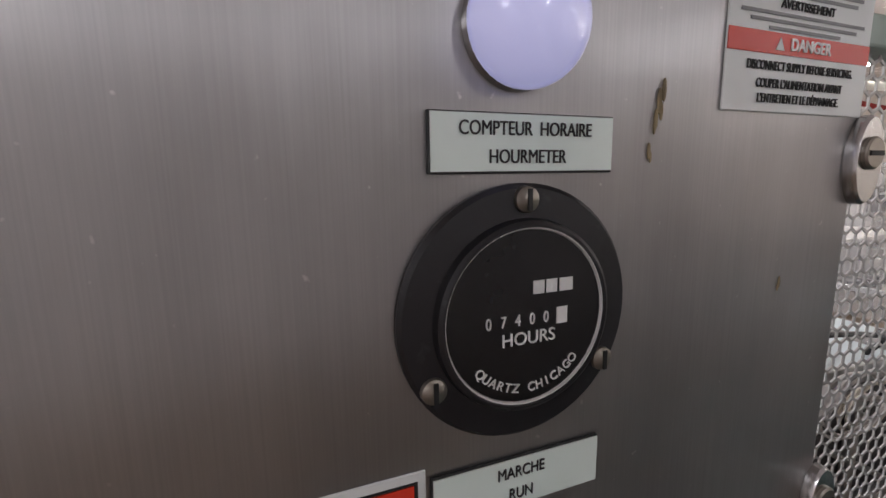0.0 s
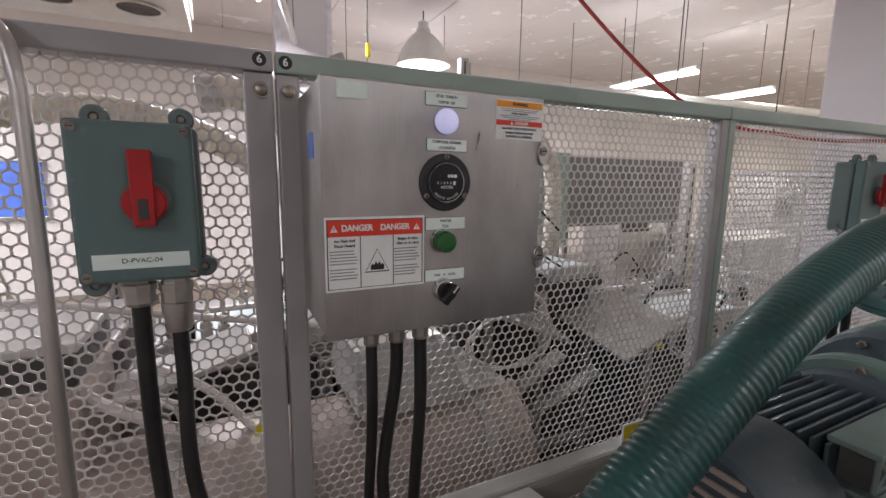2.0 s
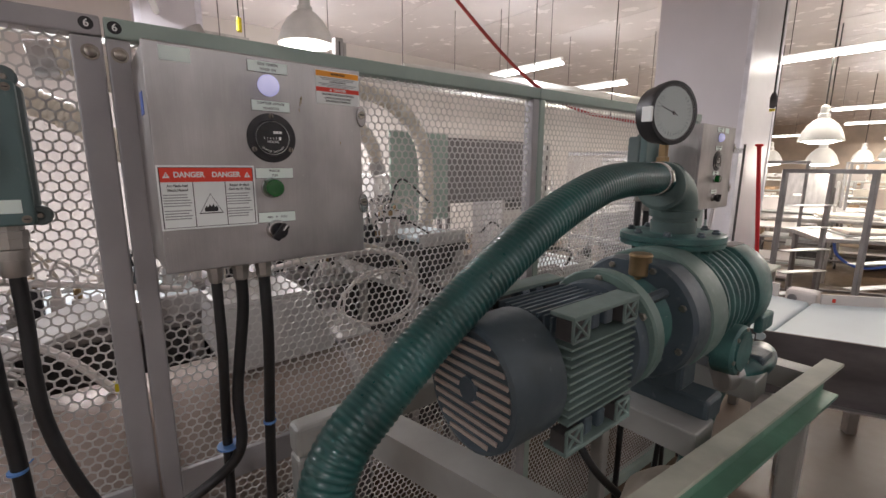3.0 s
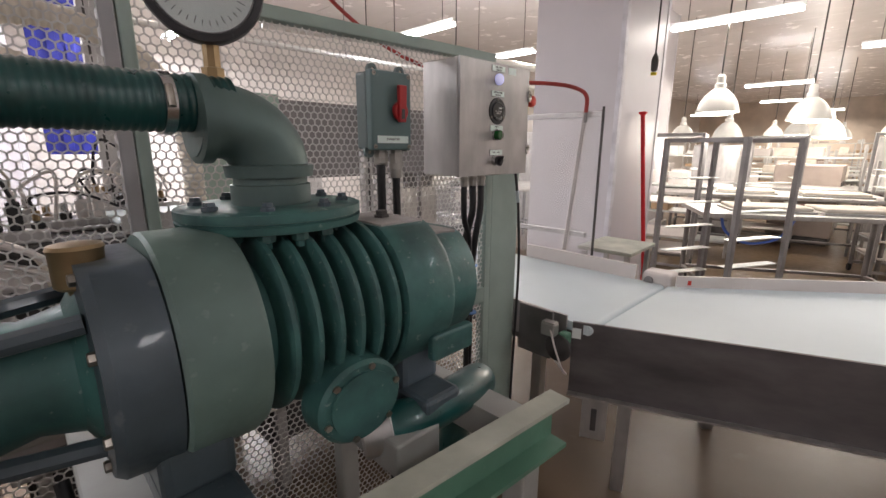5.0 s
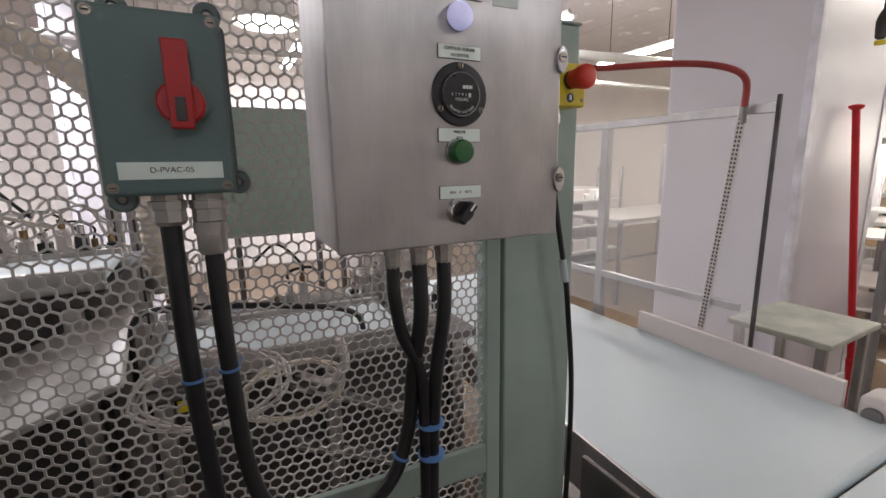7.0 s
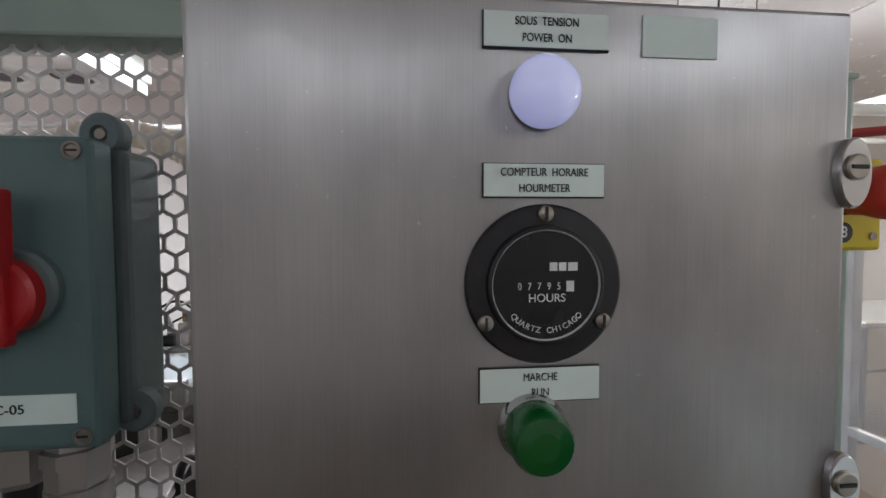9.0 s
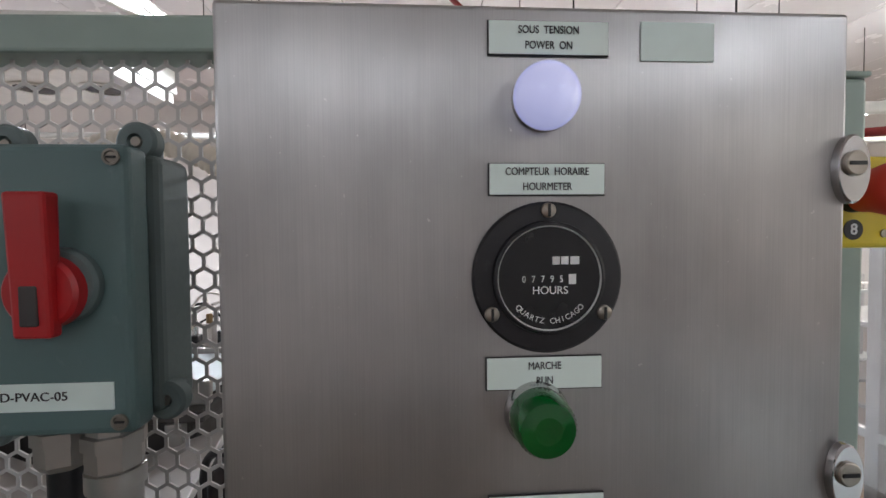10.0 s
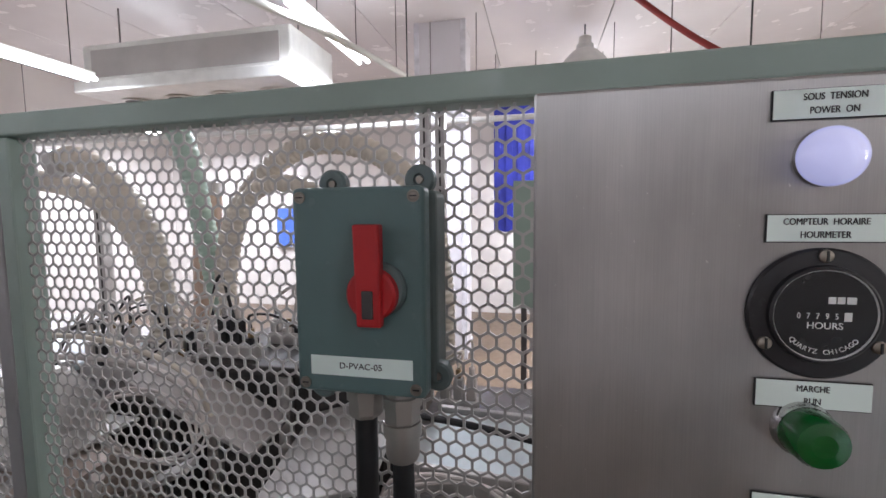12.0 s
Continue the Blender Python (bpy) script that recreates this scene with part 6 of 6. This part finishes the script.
def valve_cluster(x, y, z, label):
    v = thing("valve_block", (x, y, z), label, "valve block", "valve blocks")
    n = rng.randint(3, 5)
    part("manifold", box((0, 0, 0), (0.045 * n, 0.05, 0.04), 0.004), rng.choice((STEEL_ROUGH, MACHINE_GREY)), v)
    for k in range(n):
        h = rng.uniform(0.05, 0.13)
        part("valve", box((0.006 + 0.045 * k, 0.006, 0.0405), (0.038 + 0.045 * k, 0.044, h), 0.005), rng.choice((STEEL_ROUGH, BLACK, GUARD, MACHINE_GREY, GUARD)), v)
        part("fitting", rod((0.022 + 0.045 * k, 0.025, h), (0.022 + 0.045 * k, 0.025, h + 0.03), 0.010, 10, bevel=0.002), rng.choice((BRASS, CHROME, GUARD)), v)
        if rng.random() < 0.8:
            a = Vector((0.022 + 0.045 * k, 0.025, h + 0.03))
            b = a + Vector((rng.uniform(-0.25, 0.25), rng.uniform(-0.12, 0.10), rng.uniform(-0.10, 0.06)))
            top = (a + b) / 2 + Vector((rng.uniform(-0.05, 0.05), 0, rng.uniform(0.05, 0.14)))
            part("air_line", pipe(spline([a, a + Vector((0, 0, 0.04)), top, b], 8), rng.uniform(0.0035, 0.006), 8), rng.choice((GUARD, GUARD, BLACK, CLEAR_HOSE)), v)
    return v


for bx, by, bz in ((-1.45, 0.80, 1.10), (-1.15, 0.95, 1.10), (-0.80, 0.85, 1.10), (-0.42, 0.82, 1.06), (-0.18, 1.15, 1.06), (0.12, 0.82, 1.06), (0.33, 0.98, 1.06), (0.60, 0.82, 1.16), (0.72, 0.98, 1.16), (0.90, 1.15, 1.16), (1.05, 1.22, 1.16), (1.30, 1.05, 0.94), (1.62, 1.02, 0.94), (1.90, 1.05, 0.94), (2.0, 0.70, 0.94), (-0.05, 1.00, 1.06), (0.45, 0.80, 1.06)):
    valve_cluster(bx, by, bz, "cluster of valves and air lines on the machine")


def tube_coil(x, y, z, r, turns, mat, label):
    pts = []
    for k in range(turns * 10 + 1):
        a = 2 * math.pi * k / 10
        rr = r * (1 + 0.10 * math.sin(1.7 * k))
        pts.append((x + rr * 1.25 * math.cos(a), y + 0.006 * k / 10 + 0.01 * math.sin(k), z + rr * 0.75 * math.sin(a)))
    return solo("tube_coil", pipe(spline(pts, 3), 0.0042, 7), mat, label, "tubing", "coiled air lines")


tube_coil(1.45, 0.50, 0.97, 0.12, 4, GUARD, "coil of thin pale air line hung on the machine")
tube_coil(1.62, 0.55, 0.90, 0.10, 3, CLEAR_HOSE, "coil of thin cream air line hung on the machine")
tube_coil(-0.42, 0.50, 1.03, 0.10, 4, GUARD, "coil of thin pale air line hung on the machine")
tube_coil(0.62, 0.58, 1.05, 0.13, 3, GUARD, "coil of thin pale air line hung on the machine")
for pts, r, mat in (([(1.72, 0.45, 1.06), (1.73, 0.45, 1.0), (1.70, 0.50, 0.93), (1.64, 0.66, 0.90)], 0.011, GUARD),
                    ([(0.56, 0.50, 0.96), (0.52, 0.50, 0.86), (0.46, 0.50, 0.76), (0.42, 0.52, 0.66)], 0.016, GUARD),
                    ([(0.10, 0.55, 1.20), (0.4, 0.56, 1.235), (0.62, 0.58, 1.22), (0.75, 0.60, 1.15), (0.78, 0.62, 1.02)], 0.009, GUARD),
                    ([(0.0, 0.60, 1.23), (0.3, 0.62, 1.27), (0.55, 0.62, 1.25), (0.72, 0.64, 1.17), (0.76, 0.66, 1.05)], 0.008, CLEAR_HOSE),
                    ([(-0.9, 0.58, 1.28), (-0.6, 0.55, 1.32), (-0.3, 0.52, 1.27), (0.0, 0.54, 1.20)], 0.008, GUARD),
                    ([(-0.55, 0.60, 1.20), (-0.45, 0.50, 1.12), (-0.30, 0.48, 1.02), (-0.20, 0.50, 0.90), (-0.15, 0.52, 0.7)], 0.012, GUARD),
                    ([(-0.35, 0.55, 1.15), (-0.25, 0.50, 1.10), (-0.16, 0.50, 0.98), (-0.10, 0.52, 0.86)], 0.010, GUARD),
                    ([(-0.48, 0.55, 1.02), (-0.42, 0.50, 0.92), (-0.30, 0.50, 0.84), (-0.22, 0.52, 0.80)], 0.014, CLEAR_HOSE),
                    ([(1.28, 0.66, 0.93), (1.30, 0.62, 1.12), (1.4, 0.58, 1.15), (1.62, 0.58, 1.12), (1.8, 0.62, 1.06), (1.86, 0.72, 0.93)], 0.008, BLACK)):
    solo("air_line", pipe(spline(pts, 10), r, 10), mat, "loose pale air line on the machine", "tubing", "loose air lines")

# slanting guide plates of the machine
for x, y, z, w, d, ry, mat, label in ((0.72, 0.70, 1.08, 0.42, 0.16, 24, MACHINE_GREY, "slanting grey guide plate of the machine"), (0.55, 0.55, 0.86, 0.55, 0.05, -28, STEEL_ROUGH, "slanting steel brace of the machine"), (1.78, 0.635, 0.80, 0.36, 0.04, 28, STEEL_ROUGH, "slanting steel brace of the machine"), (1.78, 0.635, 0.62, 0.36, 0.04, 28, STEEL_ROUGH, "slanting steel brace of the machine"), (-0.30, 0.62, 1.12, 0.30, 0.14, -18, MACHINE_GREY, "slanting grey guide plate of the machine"), (1.14, 0.63, 1.03, 0.30, 0.34, -18, MACHINE_GREY, "slanting grey guide plate of the machine"), (0.76, 0.60, 0.78, 0.54, 0.05, -18, STEEL_PALE, "slanting pale steel rail of the machine")):
    b = box((-w / 2, -d / 2, -0.008), (w / 2, d / 2, 0.008), 0.003)
    b.transform(pose(x, y, z, 12, ry, 0))
    solo("guide_plate", b, mat, label, "plate", "machine guide plates")
for x, y, z, w, h in ((-0.165, 0.40, 1.02, 0.045, 0.03), (1.36, 0.616, 0.88, 0.04, 0.03)):
    solo("yellow_tag", box((x, y, z), (x + w, y + 0.004, z + h), 0.001), YELLOW, "small yellow warning tag", "tag", "yellow tags")

# ceiling cooler and conduits
cool = thing("ceiling_cooler", (-2.45, 3.0, 2.70), "white ceiling cooler with round fan openings", "cooler")
part("casing", box((0, 0, 0.10), (2.1, 0.75, 0.45), 0.015), SHADE_WHITE, cool)
part("drip_tray", box((0.02, -0.12, 0.0), (2.08, 0.72, 0.099), 0.012), SHADE_WHITE, cool)
part("coil_face", box((0.10, -0.008, 0.16), (2.0, 0.0005, 0.40), 0.003), MACHINE_GREY, cool, "dark finned coil face")
for k in range(4):
    part("fan_ring", lathe([(0, 0.15), (0.006, 0.16), (0.012, 0.15), (0.012, 0.13), (0.002, 0.13)], (0.32 + k * 0.49, 0.28, -0.001), (0, 0, -1), 28), SHADE_WHITE, cool)
    part("fan_grille", lathe([(0, 0.128), (0.004, 0.128)], (0.32 + k * 0.49, 0.28, -0.002), (0, 0, -1), 24), DARK_AND_SHADE, cool)
for lx in (0.1, 2.0):
    part("hanger", rod((lx, 0.3, 0.45), (lx, 0.3, TOP - 2.70 + 0.01), 0.008, 8), STEEL_DARK, cool)
for pts, r, label in (([(-4.9, 4.2, 2.55), (-2.0, 4.2, 2.55), (1.0, 4.2, 2.55), (4.0, 4.2, 2.55), (9.0, 4.2, 2.55)], 0.03, "white pipe run under the ceiling"), ([(-0.3, 1.6, 2.9), (0.1, 2.6, 2.9), (0.35, 3.6, 2.9), (0.5, 4.3, 2.9)], 0.028, "white conduit under the ceiling"), ([(2.6, 3.4, 2.55), (4.0, 3.2, 2.55), (7.0, 2.9, 2.55), (10.4, 2.5, 2.55)], 0.05, "white pipe run under the ceiling")):
    cp = thing("ceiling_pipe", (0, 0, 0), label, "pipe", "ceiling pipes")
    part("tube", pipe(spline(pts, 6), r, 12), SHADE_WHITE, cp)
    for hx, hy, hz in pts:
        part("hanger", rod((hx, hy, hz), (hx, hy, TOP + 0.01), 0.005, 6), STEEL_DARK, cp)
sp = thing("speed_cord", (0.75, 2.6, 2.45), "hanging cord with a yellow end", "cord")
part("wire", rod((0, 0, 0.04), (0, 0, TOP - 2.45 + 0.01), 0.005, 6), RUBBER, sp)
part("end", rod((0, 0, -0.05), (0, 0, 0.04), 0.018, 12, bevel=0.004), YELLOW, sp)

# far equipment seen past the column
for x, y, w, d, h, mat, label in ((4.2, 3.4, 0.9, 0.6, 1.5, STEEL_ROUGH, "tall stainless cabinet far down the hall"), (5.4, 4.2, 1.2, 0.7, 1.1, MACHINE_GREY, "low grey machine far down the hall"), (7.2, 3.2, 0.8, 0.6, 1.7, STEEL_ROUGH, "tall stainless cabinet far down the hall"), (9.3, 0.9, 0.7, 0.7, 1.5, STEEL_ROUGH, "tall stainless oven far down the hall"), (9.3, -0.4, 0.7, 0.8, 1.2, MACHINE_TAN, "tan proofing cabinet far down the hall"), (9.3, -1.6, 0.7, 0.9, 1.6, STEEL_ROUGH, "tall stainless oven far down the hall"), (2.9, 4.6, 0.9, 0.6, 1.4, MACHINE_GREY, "grey machine far behind the fence")):
    c = thing("equipment_cabinet", (x, y, 0), label, "cabinet", "far equipment")
    part("body", box((0, 0, 0.12), (w, d, h), 0.012), mat, c)
    part("plinth", box((0.03, 0.03, 0), (w - 0.03, d - 0.03, 0.1195), 0.004), DARK_AND_SHADE, c)
    part("door", box((0.03, -0.018, 0.2), (w - 0.03, -0.0005, h * 0.55), 0.004), STEEL_ROUGH, c)
    part("control_strip", box((0.05, -0.012, h * 0.62), (w * 0.6, -0.0005, h * 0.80), 0.003), DARK_AND_SHADE, c)
for x, y, turn in ((7.3, -0.9, -70), (6.0, -1.4, -66), (8.6, 0.6, -76)):
    bakery_rack(x, y, turn, "open steel tray rack among the far tables")
# floor cable across the aisle
solo("cable", pipe(spline([(1.37, -0.46, 0.50), (1.55, -0.50, 0.40), (1.9, -0.72, 0.24), (2.3, -1.1, 0.10), (2.8, -1.7, 0.014), (3.4, -2.3, 0.014)], 12), 0.013, 12), RUBBER, "heavy black cable sagging to the floor", "cable")
solo("cable", pipe(spline([(0.70, -0.10, 0.95), (0.72, -0.22, 0.80), (0.80, -0.30, 0.65), (0.78, -0.22, 0.4), (0.80, -0.1, 0.02)], 12), 0.010, 12), RUBBER, "black motor cable below the pump", "cable")
